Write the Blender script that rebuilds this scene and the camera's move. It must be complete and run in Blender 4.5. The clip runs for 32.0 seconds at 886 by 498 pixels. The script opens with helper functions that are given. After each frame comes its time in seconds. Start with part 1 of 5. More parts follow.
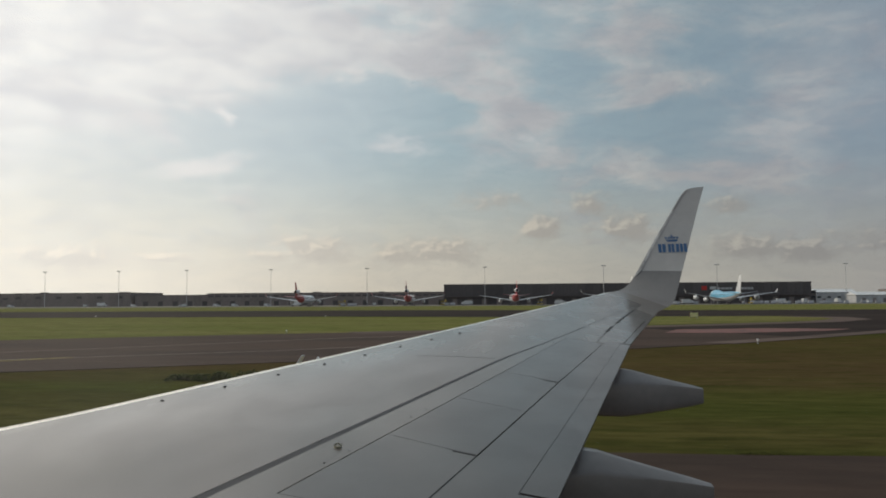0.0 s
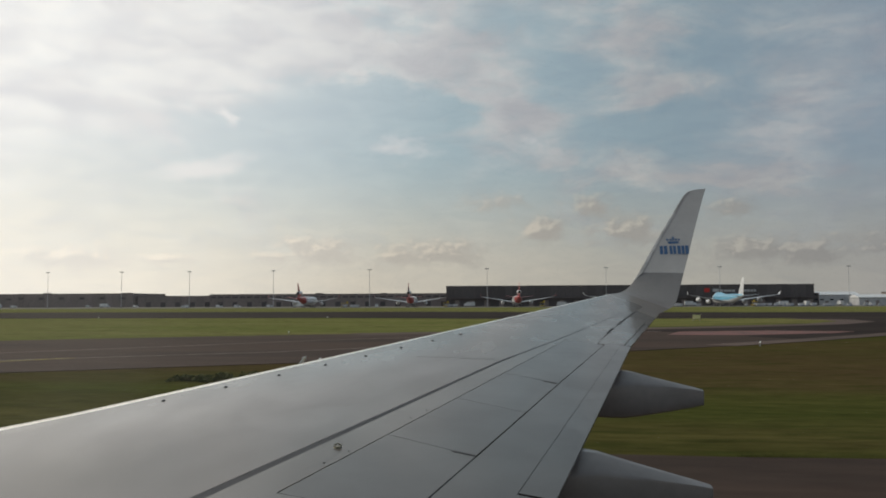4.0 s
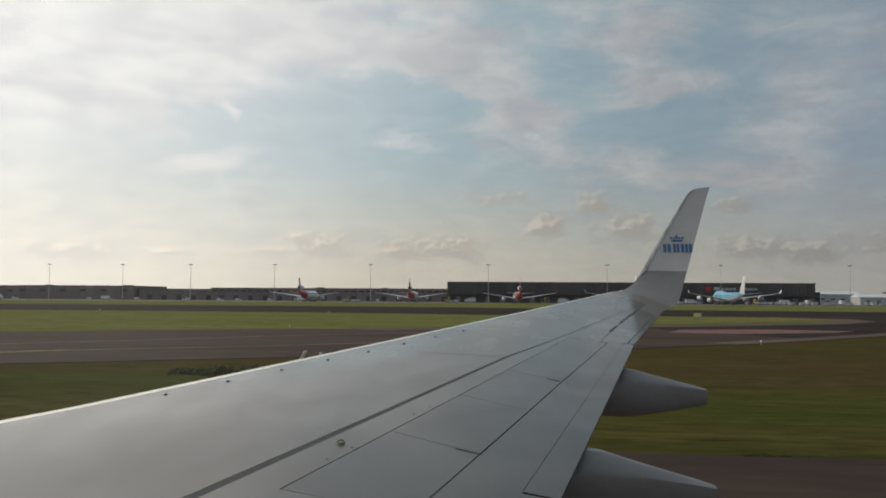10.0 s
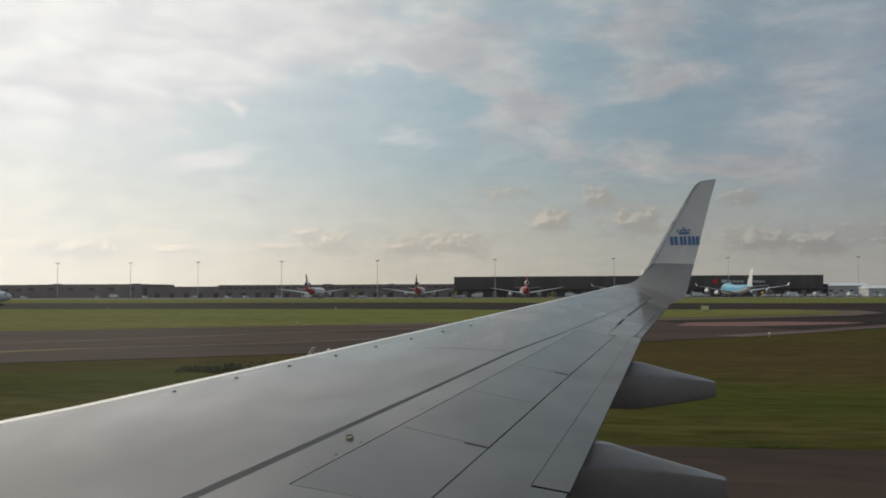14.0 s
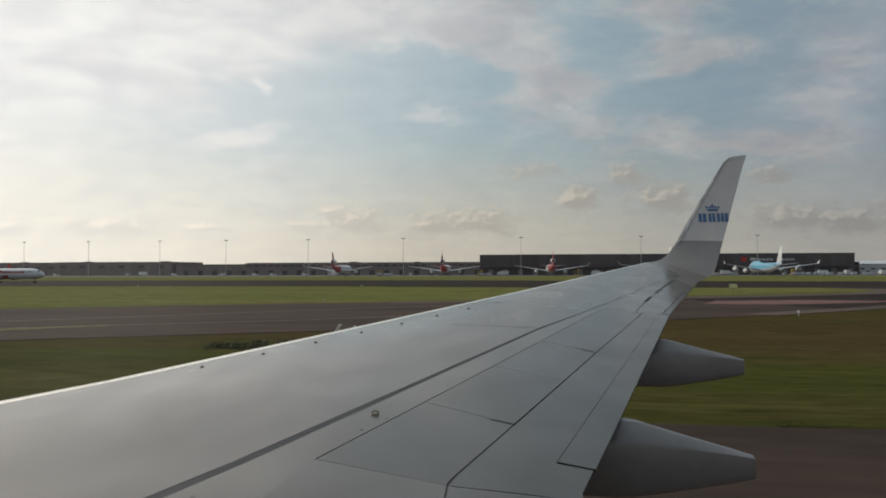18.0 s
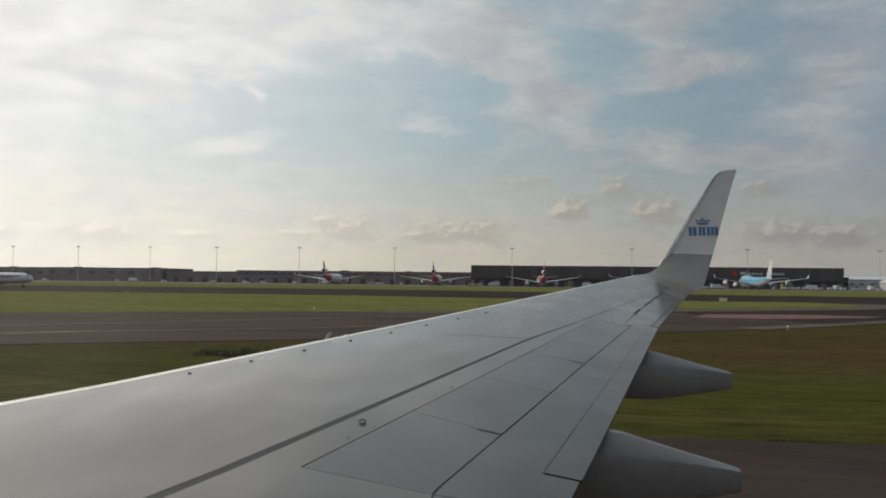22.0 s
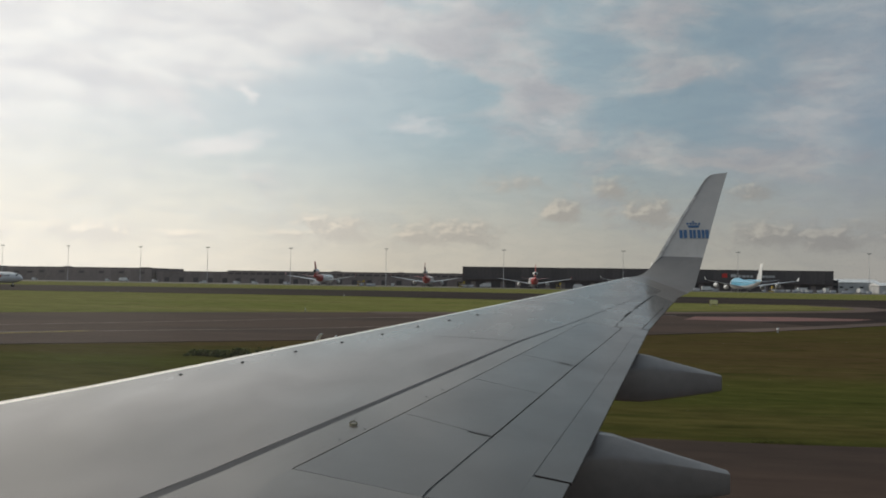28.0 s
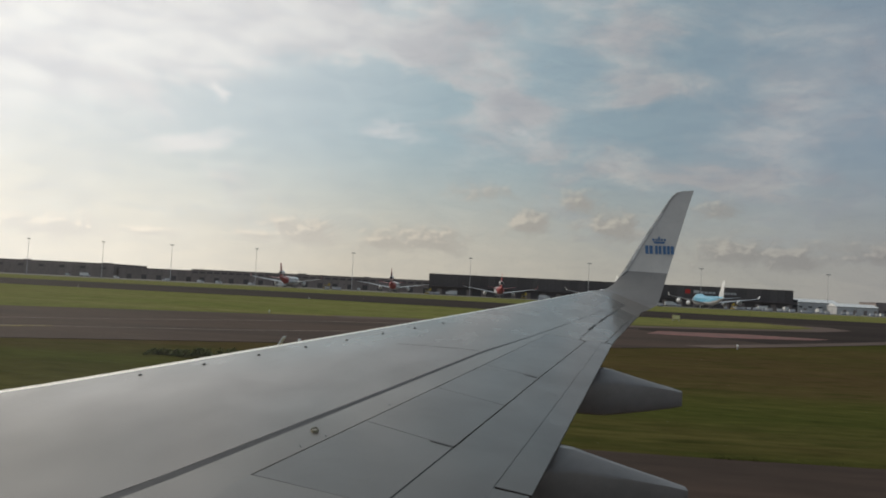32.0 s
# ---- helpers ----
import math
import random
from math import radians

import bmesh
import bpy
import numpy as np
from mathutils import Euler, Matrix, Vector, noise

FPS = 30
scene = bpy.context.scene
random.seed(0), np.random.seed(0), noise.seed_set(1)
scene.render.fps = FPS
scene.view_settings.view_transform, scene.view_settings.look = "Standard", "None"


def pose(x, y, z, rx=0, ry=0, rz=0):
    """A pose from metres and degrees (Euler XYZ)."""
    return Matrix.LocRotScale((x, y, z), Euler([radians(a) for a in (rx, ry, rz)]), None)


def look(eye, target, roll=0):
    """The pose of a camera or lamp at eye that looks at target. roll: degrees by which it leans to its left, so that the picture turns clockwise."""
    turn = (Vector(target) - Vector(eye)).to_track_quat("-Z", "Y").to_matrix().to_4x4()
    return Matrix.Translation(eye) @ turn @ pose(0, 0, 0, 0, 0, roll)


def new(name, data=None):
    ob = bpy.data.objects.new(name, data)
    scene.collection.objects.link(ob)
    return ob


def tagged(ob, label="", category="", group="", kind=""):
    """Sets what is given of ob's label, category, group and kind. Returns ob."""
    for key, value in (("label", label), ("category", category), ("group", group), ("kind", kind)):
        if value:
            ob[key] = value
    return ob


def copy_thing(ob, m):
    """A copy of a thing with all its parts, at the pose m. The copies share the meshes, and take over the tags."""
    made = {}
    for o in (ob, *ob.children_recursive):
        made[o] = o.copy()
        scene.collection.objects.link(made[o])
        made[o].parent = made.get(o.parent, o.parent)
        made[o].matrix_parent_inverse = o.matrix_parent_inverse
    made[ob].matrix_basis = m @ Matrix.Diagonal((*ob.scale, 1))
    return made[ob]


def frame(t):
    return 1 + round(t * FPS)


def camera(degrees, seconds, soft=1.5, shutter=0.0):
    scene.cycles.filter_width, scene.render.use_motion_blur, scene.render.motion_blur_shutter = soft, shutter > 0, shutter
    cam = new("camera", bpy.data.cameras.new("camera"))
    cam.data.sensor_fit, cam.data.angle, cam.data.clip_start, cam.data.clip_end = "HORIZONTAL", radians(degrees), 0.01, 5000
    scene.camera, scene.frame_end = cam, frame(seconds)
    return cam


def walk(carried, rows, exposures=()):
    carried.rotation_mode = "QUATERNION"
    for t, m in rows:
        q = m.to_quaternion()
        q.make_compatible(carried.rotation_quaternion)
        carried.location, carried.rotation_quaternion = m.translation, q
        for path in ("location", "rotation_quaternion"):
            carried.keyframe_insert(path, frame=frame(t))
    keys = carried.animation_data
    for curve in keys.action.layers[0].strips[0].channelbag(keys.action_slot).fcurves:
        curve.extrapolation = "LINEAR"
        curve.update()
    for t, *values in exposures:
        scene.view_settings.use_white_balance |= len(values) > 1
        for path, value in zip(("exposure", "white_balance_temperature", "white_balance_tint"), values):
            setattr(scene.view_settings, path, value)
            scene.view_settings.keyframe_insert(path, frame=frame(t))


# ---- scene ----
# ---- camera and its walk ----
cam = camera(56.0, 32.0, soft=1.85)
PATH = (
    (0, 0.021, 1.63, 3.82, 93.533, 0.359, 5.993),
    (0.5, 0.018, 1.637, 3.822, 93.496, 0.437, 6.141),
    (1, 0.023, 1.631, 3.83, 93.484, 0.324, 6.108),
    (1.5, 0.038, 1.625, 3.814, 93.867, 0.173, 5.996),
    (2, 0.056, 1.607, 3.808, 94.026, -0.099, 5.615),
    (2.5, 0.061, 1.585, 3.817, 93.963, 0.097, 5.466),
    (3, 0.045, 1.611, 3.831, 93.685, 0.093, 5.711),
    (3.5, 0.04, 1.609, 3.817, 93.663, 0.308, 6.109),
    (5.5, 0.029, 1.641, 3.815, 93.559, -0.128, 6.082),
    (6, 0.029, 1.618, 3.823, 93.599, -0.113, 5.93),
    (6.5, 0.024, 1.645, 3.809, 93.736, -0.015, 5.872),
    (7, 0.036, 1.614, 3.823, 93.535, -0.227, 6.107),
    (7.5, 0.026, 1.63, 3.813, 93.59, -0.377, 6.125),
    (8, 0.015, 1.644, 3.821, 93.363, -0.39, 6.153),
    (8.5, 0.016, 1.654, 3.811, 93.426, -0.05, 6.154),
    (9, 0.022, 1.645, 3.82, 93.37, -0.382, 6.233),
    (9.5, 0.019, 1.656, 3.82, 93.345, -0.336, 6.137),
    (10, 0.009, 1.643, 3.822, 93.339, -0.376, 6.216),
    (10.5, 0.019, 1.653, 3.817, 93.326, -0.301, 6.379),
    (11, 0.018, 1.645, 3.821, 93.093, 0.146, 6.713),
    (11.5, 0.009, 1.668, 3.811, 92.97, 0.422, 6.953),
    (12, 0.018, 1.657, 3.814, 92.944, 0.245, 6.931),
    (12.5, 0.02, 1.653, 3.815, 93.128, 0.114, 6.83),
    (13, 0.023, 1.649, 3.814, 93.164, 0.022, 6.769),
    (13.5, 0.016, 1.645, 3.816, 93.171, 0.198, 6.648),
    (15.5, 0.003, 1.664, 3.816, 91.723, -0.112, 7.601),
    (16, 0.007, 1.681, 3.804, 91.397, 0.029, 8.556),
    (16.5, 0.011, 1.665, 3.81, 91.277, -0.062, 8.773),
    (17, 0.01, 1.659, 3.809, 91.282, -0.114, 8.917),
    (17.5, 0.018, 1.659, 3.805, 91.551, 0.092, 8.366),
    (18, 0.006, 1.679, 3.807, 91.502, 0.157, 8.459),
    (18.5, 0.009, 1.658, 3.814, 91.84, -0.374, 8.181),
    (19, 0.013, 1.655, 3.814, 92.151, -0.146, 8.051),
    (19.5, 0.011, 1.668, 3.812, 92.098, 0.184, 8.597),
    (20, 0.013, 1.659, 3.805, 92.079, -0.069, 8.754),
    (20.5, 0.013, 1.652, 3.823, 91.897, 0.062, 8.768),
    (21, 0.007, 1.662, 3.815, 91.975, -0.114, 8.8),
    (21.5, 0.009, 1.67, 3.805, 92.105, -0.519, 8.332),
    (22, 0.018, 1.672, 3.803, 92.192, -0.621, 7.847),
    (22.5, 0.007, 1.658, 3.817, 92.202, -0.916, 7.517),
    (23, 0.016, 1.648, 3.821, 92.018, -0.486, 7.543),
    (23.5, 0.01, 1.661, 3.815, 91.98, -0.33, 7.736),
    (24, 0.013, 1.671, 3.81, 91.956, -0.416, 7.785),
    (24.5, 0.011, 1.668, 3.81, 92.055, -0.601, 7.706),
    (25, 0.013, 1.655, 3.816, 92.092, -0.754, 7.506),
    (25.5, 0.015, 1.665, 3.811, 92.18, -0.699, 7.328),
    (27.5, 0.016, 1.655, 3.812, 92.419, -1.393, 6.926),
    (28, 0.02, 1.654, 3.811, 92.278, -0.867, 7.262),
    (28.5, 0.019, 1.662, 3.803, 92.244, -1.159, 7.283),
    (29, 0.014, 1.648, 3.824, 92.063, -1.393, 7.136),
    (29.5, 0.012, 1.664, 3.817, 92.164, -1.467, 6.988),
    (30, 0.018, 1.66, 3.809, 92.28, -1.969, 6.606),
    (30.5, 0.017, 1.668, 3.812, 92.295, -1.874, 6.484),
    (31, 0.017, 1.669, 3.811, 92.252, -1.896, 6.414),
    (31.5, 0.017, 1.666, 3.809, 92.57, -2.554, 5.775),
    (32, 0.012, 1.654, 3.825, 92.814, -2.82, 4.931),
)
walk(cam, [(t, pose(*p)) for t, *p in PATH])

# ---- world, sun, exposure ----
SUN_AZ, SUN_EL = -62.0, 26.0  # degrees: azimuth from +Y towards +X, elevation
SUN_DIR = Vector((math.sin(radians(SUN_AZ)) * math.cos(radians(SUN_EL)),
                  math.cos(radians(SUN_AZ)) * math.cos(radians(SUN_EL)), math.sin(radians(SUN_EL))))
scene.view_settings.exposure = 0.0


class Graph:
    """A short way to wire nodes."""

    def __init__(self, tree):
        self.tree = tree
        tree.nodes.clear()

    def node(self, kind):
        return self.tree.nodes.new(kind)

    def put(self, value, socket):
        if isinstance(value, bpy.types.NodeSocket):
            self.tree.links.new(value, socket)
        else:
            socket.default_value = value

    def math(self, op, a, b=0.0, c=0.0, clamp=False):
        n = self.node("ShaderNodeMath")
        n.operation, n.use_clamp = op, clamp
        self.put(a, n.inputs[0])
        self.put(b, n.inputs[1])
        self.put(c, n.inputs[2])
        return n.outputs[0]

    def vec(self, op, a, b=(0, 0, 0)):
        n = self.node("ShaderNodeVectorMath")
        n.operation = op
        self.put(a, n.inputs[0])
        self.put(b, n.inputs[1])
        return n.outputs["Value"] if op in ("DOT_PRODUCT", "LENGTH") else n.outputs[0]

    def join(self, x, y, z=0.0):
        n = self.node("ShaderNodeCombineXYZ")
        for v, s in zip((x, y, z), n.inputs):
            self.put(v, s)
        return n.outputs[0]

    def split(self, v):
        n = self.node("ShaderNodeSeparateXYZ")
        self.put(v, n.inputs[0])
        return n.outputs

    def noise(self, v, scale, detail=4.0, rough=0.55, distort=0.0):
        n = self.node("ShaderNodeTexNoise")
        self.put(v, n.inputs["Vector"])
        for k, x in (("Scale", scale), ("Detail", detail), ("Roughness", rough), ("Distortion", distort)):
            n.inputs[k].default_value = x
        return n.outputs["Fac"]

    def step(self, v, lo, hi, a=0.0, b=1.0, smooth=True):
        n = self.node("ShaderNodeMapRange")
        n.interpolation_type = "SMOOTHSTEP" if smooth else "LINEAR"
        for s, x in zip(n.inputs, (v, lo, hi, a, b)):
            self.put(x, s)
        return n.outputs[0]

    def ramp(self, v, stops):
        n = self.node("ShaderNodeValToRGB")
        e = n.color_ramp.elements
        while len(e) < len(stops):
            e.new(0.5)
        for el, (p, col) in zip(e, stops):
            el.position, el.color = p, (*col, 1)
        self.put(v, n.inputs[0])
        return n.outputs[0]

    def mix(self, f, a, b, blend="MIX"):
        n = self.node("ShaderNodeMix")
        n.data_type, n.blend_type = "RGBA", blend
        for s, x in ((n.inputs[0], f), (n.inputs[6], a), (n.inputs[7], b)):
            self.put((*x, 1) if isinstance(x, tuple) and len(x) == 3 else x, s)
        return n.outputs[2]


def make_sky():
    world = bpy.data.worlds.new("sky")
    scene.world = world
    world.use_nodes = True
    g = Graph(world.node_tree)
    way = g.vec("NORMALIZE", g.node("ShaderNodeTexCoord").outputs["Generated"])
    x, y, z = g.split(way)
    az = g.math("MULTIPLY", g.math("ARCTAN2", x, y), 57.2958)
    el = g.math("MULTIPLY", g.math("ARCSINE", z), 57.2958)
    near_sun = g.vec("DOT_PRODUCT", way, tuple(SUN_DIR))
    # uneven edges
    flat = g.join(az, g.math("MULTIPLY", el, 2.2))
    w1 = g.math("SUBTRACT", g.noise(flat, 0.16, 5, 0.6), 0.5)
    w2 = g.math("SUBTRACT", g.noise(g.vec("ADD", flat, (37, 11, 5)), 0.16, 5, 0.6), 0.5)
    fine = g.math("SUBTRACT", g.noise(flat, 0.7, 5, 0.62), 0.5)
    waz = g.math("ADD", az, g.math("MULTIPLY", w1, 7.0))
    wel = g.math("ADD", el, g.math("MULTIPLY", w2, 3.2))
    # high veil, drawn out by perspective
    lift = g.math("ADD", g.math("MAXIMUM", z, 0.0), 0.10)
    plane = g.join(g.math("DIVIDE", x, lift), g.math("DIVIDE", y, lift))
    veil = g.noise(g.vec("MULTIPLY", plane, (1.0, 0.75, 1.0)), 1.35, 7, 0.58, 0.35)
    sheet = g.noise(g.vec("ADD", plane, (3.1, 7.7, 0)), 0.55, 5, 0.55, 0.2)

    def blob(a, e, wa, we, weight, tilt=0.0, soft=1.0):
        da, de = g.math("SUBTRACT", waz, a), g.math("SUBTRACT", wel, e)
        if tilt:
            de = g.math("ADD", de, g.math("MULTIPLY", da, tilt))
        r = g.math("ADD", g.math("POWER", g.math("ABSOLUTE", g.math("DIVIDE", da, wa)), 2.0),
                   g.math("POWER", g.math("ABSOLUTE", g.math("DIVIDE", de, we)), 2.0))
        return g.math("MULTIPLY", g.math("EXPONENT", g.math("MULTIPLY", r, -soft)), weight)

    def total(items):
        out = items[0]
        for it in items[1:]:
            out = g.math("ADD", out, it)
        return out

    high = total([
        blob(-35, 15.5, 13, 6, 0.55), blob(-22, 17.2, 10, 3.0, 0.50), blob(-12, 17.6, 6, 2.2, 0.36), blob(-4.5, 16.0, 4.2, 2.6, 0.34, 0.2),
        blob(-1, 13.0, 2.8, 1.5, 0.26, 0.2), blob(6, 17.4, 5, 1.5, 0.36), blob(8.8, 14.2, 2.6, 0.9, 0.20), blob(5, 9.2, 5, 1.2, 0.24), blob(6.4, 13.4, 3, 0.8, 0.14), blob(17.5, 13.2, 4, 3.4, 0.28, 0.2),
        blob(14.5, 8.0, 4.5, 1.5, 0.34), blob(6, 8.6, 3.6, 1.2, 0.18),
        blob(-21, 10.2, 8, 2.2, -0.36), blob(-13.5, 13.0, 5, 1.5, -0.34), blob(-8, 12.6, 4, 1.2, -0.22), blob(-11, 11.4, 6, 2.4, -0.32), blob(-11.5, 14.6, 3.6, 0.7, -0.26, 0.1), blob(2.3, 15.4, 2.4, 1.2, -0.30), blob(-4.8, 13.2, 2.6, 0.7, -0.26), blob(13.1, 15.6, 1.4, 1.0, -0.26),
        blob(9, 11.8, 4.4, 1.0, -0.36), blob(-3, 7.6, 7, 1.8, -0.28), blob(12, 17.2, 2.4, 1.2, -0.15),
    ])
    small = total([
        blob(-21.2, 12.4, 0.9, 0.7, 0.95, 0.55), blob(-22.3, 9.05, 2.9, 0.62, 1.0, -0.19), blob(-8.6, 10.7, 2.4, 0.9, 0.62, 0.25),
        blob(0.4, 10.7, 1.2, 0.4, 0.45, 0.1), blob(-34.5, 9.5, 1.6, 0.3, 0.4, -0.1),
    ])
    # heaps of cumulus low over the horizon: azimuth, height, half width, half height, weight
    left_heaps = ((-46, 3.2, 4.0, 0.9, 0.8), (-38.5, 2.9, 1.5, 0.6, 0.7), (-35.8, 2.65, 1.0, 0.45, 0.8), (-29.5, 2.8, 1.6, 0.68, 1.1), (-31.9, 2.95, 0.9, 0.45, 0.7),
                  (-24.5, 2.87, 1.4, 0.30, 1.0), (-18.2, 3.0, 1.2, 0.42, 0.6), (-16.3, 4.2, 0.8, 0.30, 0.6), (-14.5, 3.4, 1.8, 0.72, 1.15))
    right_heaps = ((-9.5, 3.1, 1.2, 0.55, 0.8), (-5.9, 3.3, 2.2, 0.72, 1.1), (-2.7, 6.75, 2.1, 0.60, 0.62), (0.7, 4.85, 1.05, 0.62, 1.35), (3.9, 6.35, 1.3, 0.75, 0.8),
                   (6.6, 4.75, 1.5, 0.78, 1.1), (13.8, 3.3, 2.0, 0.68, 1.05), (13.1, 6.1, 1.3, 0.62, 0.75), (17.5, 2.9, 1.5, 0.66, 0.9), (24, 3.4, 3.6, 0.8, 0.8))
    caz = g.math("ADD", g.math("ADD", az, g.math("MULTIPLY", w1, 0.8)), g.math("MULTIPLY", fine, 0.9))

    def cumulus(slide, rise):
        """Heaped cloud: broad mounds broken by rounder lobes, sampled a little off towards the sun."""
        side, up = g.math("ADD", caz, slide), g.math("ADD", el, rise)
        cel = g.math("ADD", up, g.math("MULTIPLY", w2, 0.25))
        out = []
        for a, e, wa, we, weight in left_heaps + right_heaps:
            da, de = g.math("DIVIDE", g.math("SUBTRACT", side, a), wa * 1.12), g.math("DIVIDE", g.math("SUBTRACT", cel, e), we * 1.2)
            de = g.math("MAXIMUM", de, g.math("MULTIPLY", de, -1.15))
            r = g.math("ADD", g.math("MULTIPLY", da, da), g.math("MULTIPLY", de, de))
            out.append(g.math("MULTIPLY", g.math("EXPONENT", g.math("MULTIPLY", r, -0.9)), weight))
        lobes = g.noise(g.join(g.math("ADD", az, slide), g.math("MULTIPLY", up, 1.5), 3.3), 0.90, 4, 0.52, 0.0)
        env = g.math("MULTIPLY", g.step(up, 1.0, 2.4), g.step(up, 7.6, 3.6))
        return g.math("ADD", g.math("MULTIPLY", total(out), 0.66),
                      g.math("MULTIPLY", g.math("SUBTRACT", lobes, 0.5), g.math("ADD", g.math("MULTIPLY", env, 0.45), 0.65)))

    low, low_sunward = cumulus(0.0, 0.0), cumulus(-0.26, 0.20)
    # base blue
    nishita = g.node("ShaderNodeTexSky")
    nishita.sky_type, nishita.sun_disc = "NISHITA", False
    nishita.sun_elevation, nishita.sun_rotation = radians(SUN_EL), radians(SUN_AZ)
    nishita.air_density, nishita.dust_density, nishita.ozone_density = 1.0, 2.5, 1.2
    clear = g.vec("MULTIPLY", nishita.outputs[0], (0.085, 0.085, 0.085))
    haze = g.ramp(near_sun, [(0.0, (.21, .27, .34)), (0.20, (.25, .31, .36)), (0.38, (.245, .325, .365)), (0.58, (.365, .462, .490)),
                             (0.74, (.61, .675, .685)), (0.88, (.85, .86, .84)), (1.0, (1.0, .98, .93))])
    blue = g.mix(0.75, clear, haze)
    rim = g.ramp(near_sun, [(0.0, (.30, .29, .28)), (0.20, (.355, .342, .305)), (0.38, (.435, .41, .352)), (0.58, (.60, .548, .455)),
                            (0.74, (.89, .83, .715)), (0.88, (1.0, .955, .86)), (1.0, (1.0, .96, .88))])
    blue = g.mix(g.step(el, 10.5, 0.5, 0.0, 0.93), blue, rim)
    lit = g.ramp(near_sun, [(0.0, (.32, .32, .34)), (0.20, (.345, .36, .39)), (0.38, (.41, .418, .425)), (0.58, (.485, .49, .50)),
                            (0.74, (.735, .73, .725)), (0.88, (.91, .90, .88)), (1.0, (1.0, 1.0, .98))])
    lit = g.mix(g.step(el, 11.0, 4.0, 0.0, 0.6), lit, rim)
    body = g.noise(g.vec("ADD", g.join(g.math("ADD", az, g.math("MULTIPLY", el, 0.5)), g.math("MULTIPLY", el, 2.0)), (13, 4, 2)), 0.110, 6, 0.54, 0.8)
    cover = g.math("ADD", g.math("ADD", g.math("MULTIPLY", g.math("SUBTRACT", body, 0.5), 1.40),
                                 g.math("MULTIPLY", g.math("SUBTRACT", veil, 0.5), 0.80)), high)
    a1 = g.step(cover, -0.14, 0.28, 0.0, 0.95)
    a1 = g.math("MULTIPLY", a1, g.step(el, 1.5, 6.0))
    shade = g.mix(g.step(g.math("ADD", cover, g.math("MULTIPLY", fine, 0.9)), 0.42, 0.0, 0.0, 0.42), lit, haze)
    grain = g.math("ADD", g.math("MULTIPLY", g.noise(flat, 0.20, 5, 0.52, 0.5), 0.7), g.math("MULTIPLY", veil, 0.3))
    tone = g.step(grain, 0.36, 0.62, g.step(near_sun, 0.85, 0.5, 0.91, 0.87), 1.06)
    shade = g.mix(1.0, shade, g.join(g.math("MULTIPLY", tone, 0.995), tone, g.math("ADD", g.math("MULTIPLY", tone, 0.8), 0.2)), "MULTIPLY")
    out = g.mix(a1, blue, shade)
    mottle = g.step(g.noise(g.vec("ADD", g.vec("MULTIPLY", flat, (1.0, 1.5, 1.0)), (5, 71, 9)), 0.34, 6, 0.60, 0.6), 0.30, 0.70, 0.945, 1.055, smooth=False)
    out = g.mix(1.0, out, g.join(mottle, g.math("MULTIPLY_ADD", mottle, 0.85, 0.15), g.math("MULTIPLY_ADD", mottle, 0.6, 0.4)), "MULTIPLY")
    a2 = g.math("MULTIPLY", g.step(g.math("ADD", small, g.math("MULTIPLY", fine, 0.7)), 0.10, 0.95), 0.8)
    out = g.mix(a2, out, g.mix(0.3, lit, (1, .97, .93)))
    # low cumulus: pale tops towards the sun, grey undersides
    a3 = g.math("MULTIPLY", g.step(g.math("ADD", low, g.math("MULTIPLY", fine, 0.18)), 0.02, 0.60), 0.86)
    top = g.step(g.math("ADD", g.math("SUBTRACT", low, low_sunward), g.math("MULTIPLY", fine, 0.08)), 0.0, 0.26)
    under = g.step(near_sun, 0.85, 0.35, 0.90, 0.74)
    dark_side = g.mix(1.0, g.mix(0.5, rim, lit), g.join(under, under, g.math("ADD", under, 0.015)), "MULTIPLY")
    pale_side = g.mix(1.0, g.mix(0.35, rim, lit), (1.08, 1.06, 1.04), "MULTIPLY")
    puff = g.mix(top, dark_side, pale_side)
    out = g.mix(a3, out, puff)
    bg = g.node("ShaderNodeBackground")
    g.put(out, bg.inputs["Color"])
    bg.inputs["Strength"].default_value = 1.0
    g.tree.links.new(bg.outputs[0], g.node("ShaderNodeOutputWorld").inputs[0])


make_sky()
sun = new("sun", bpy.data.lights.new("sun", "SUN"))
sun.data.energy, sun.data.angle, sun.data.color = 1.4, radians(24), (1.0, 0.92, 0.80)
sun.matrix_world = look((0, 0, 60), Vector((0, 0, 60)) - SUN_DIR)


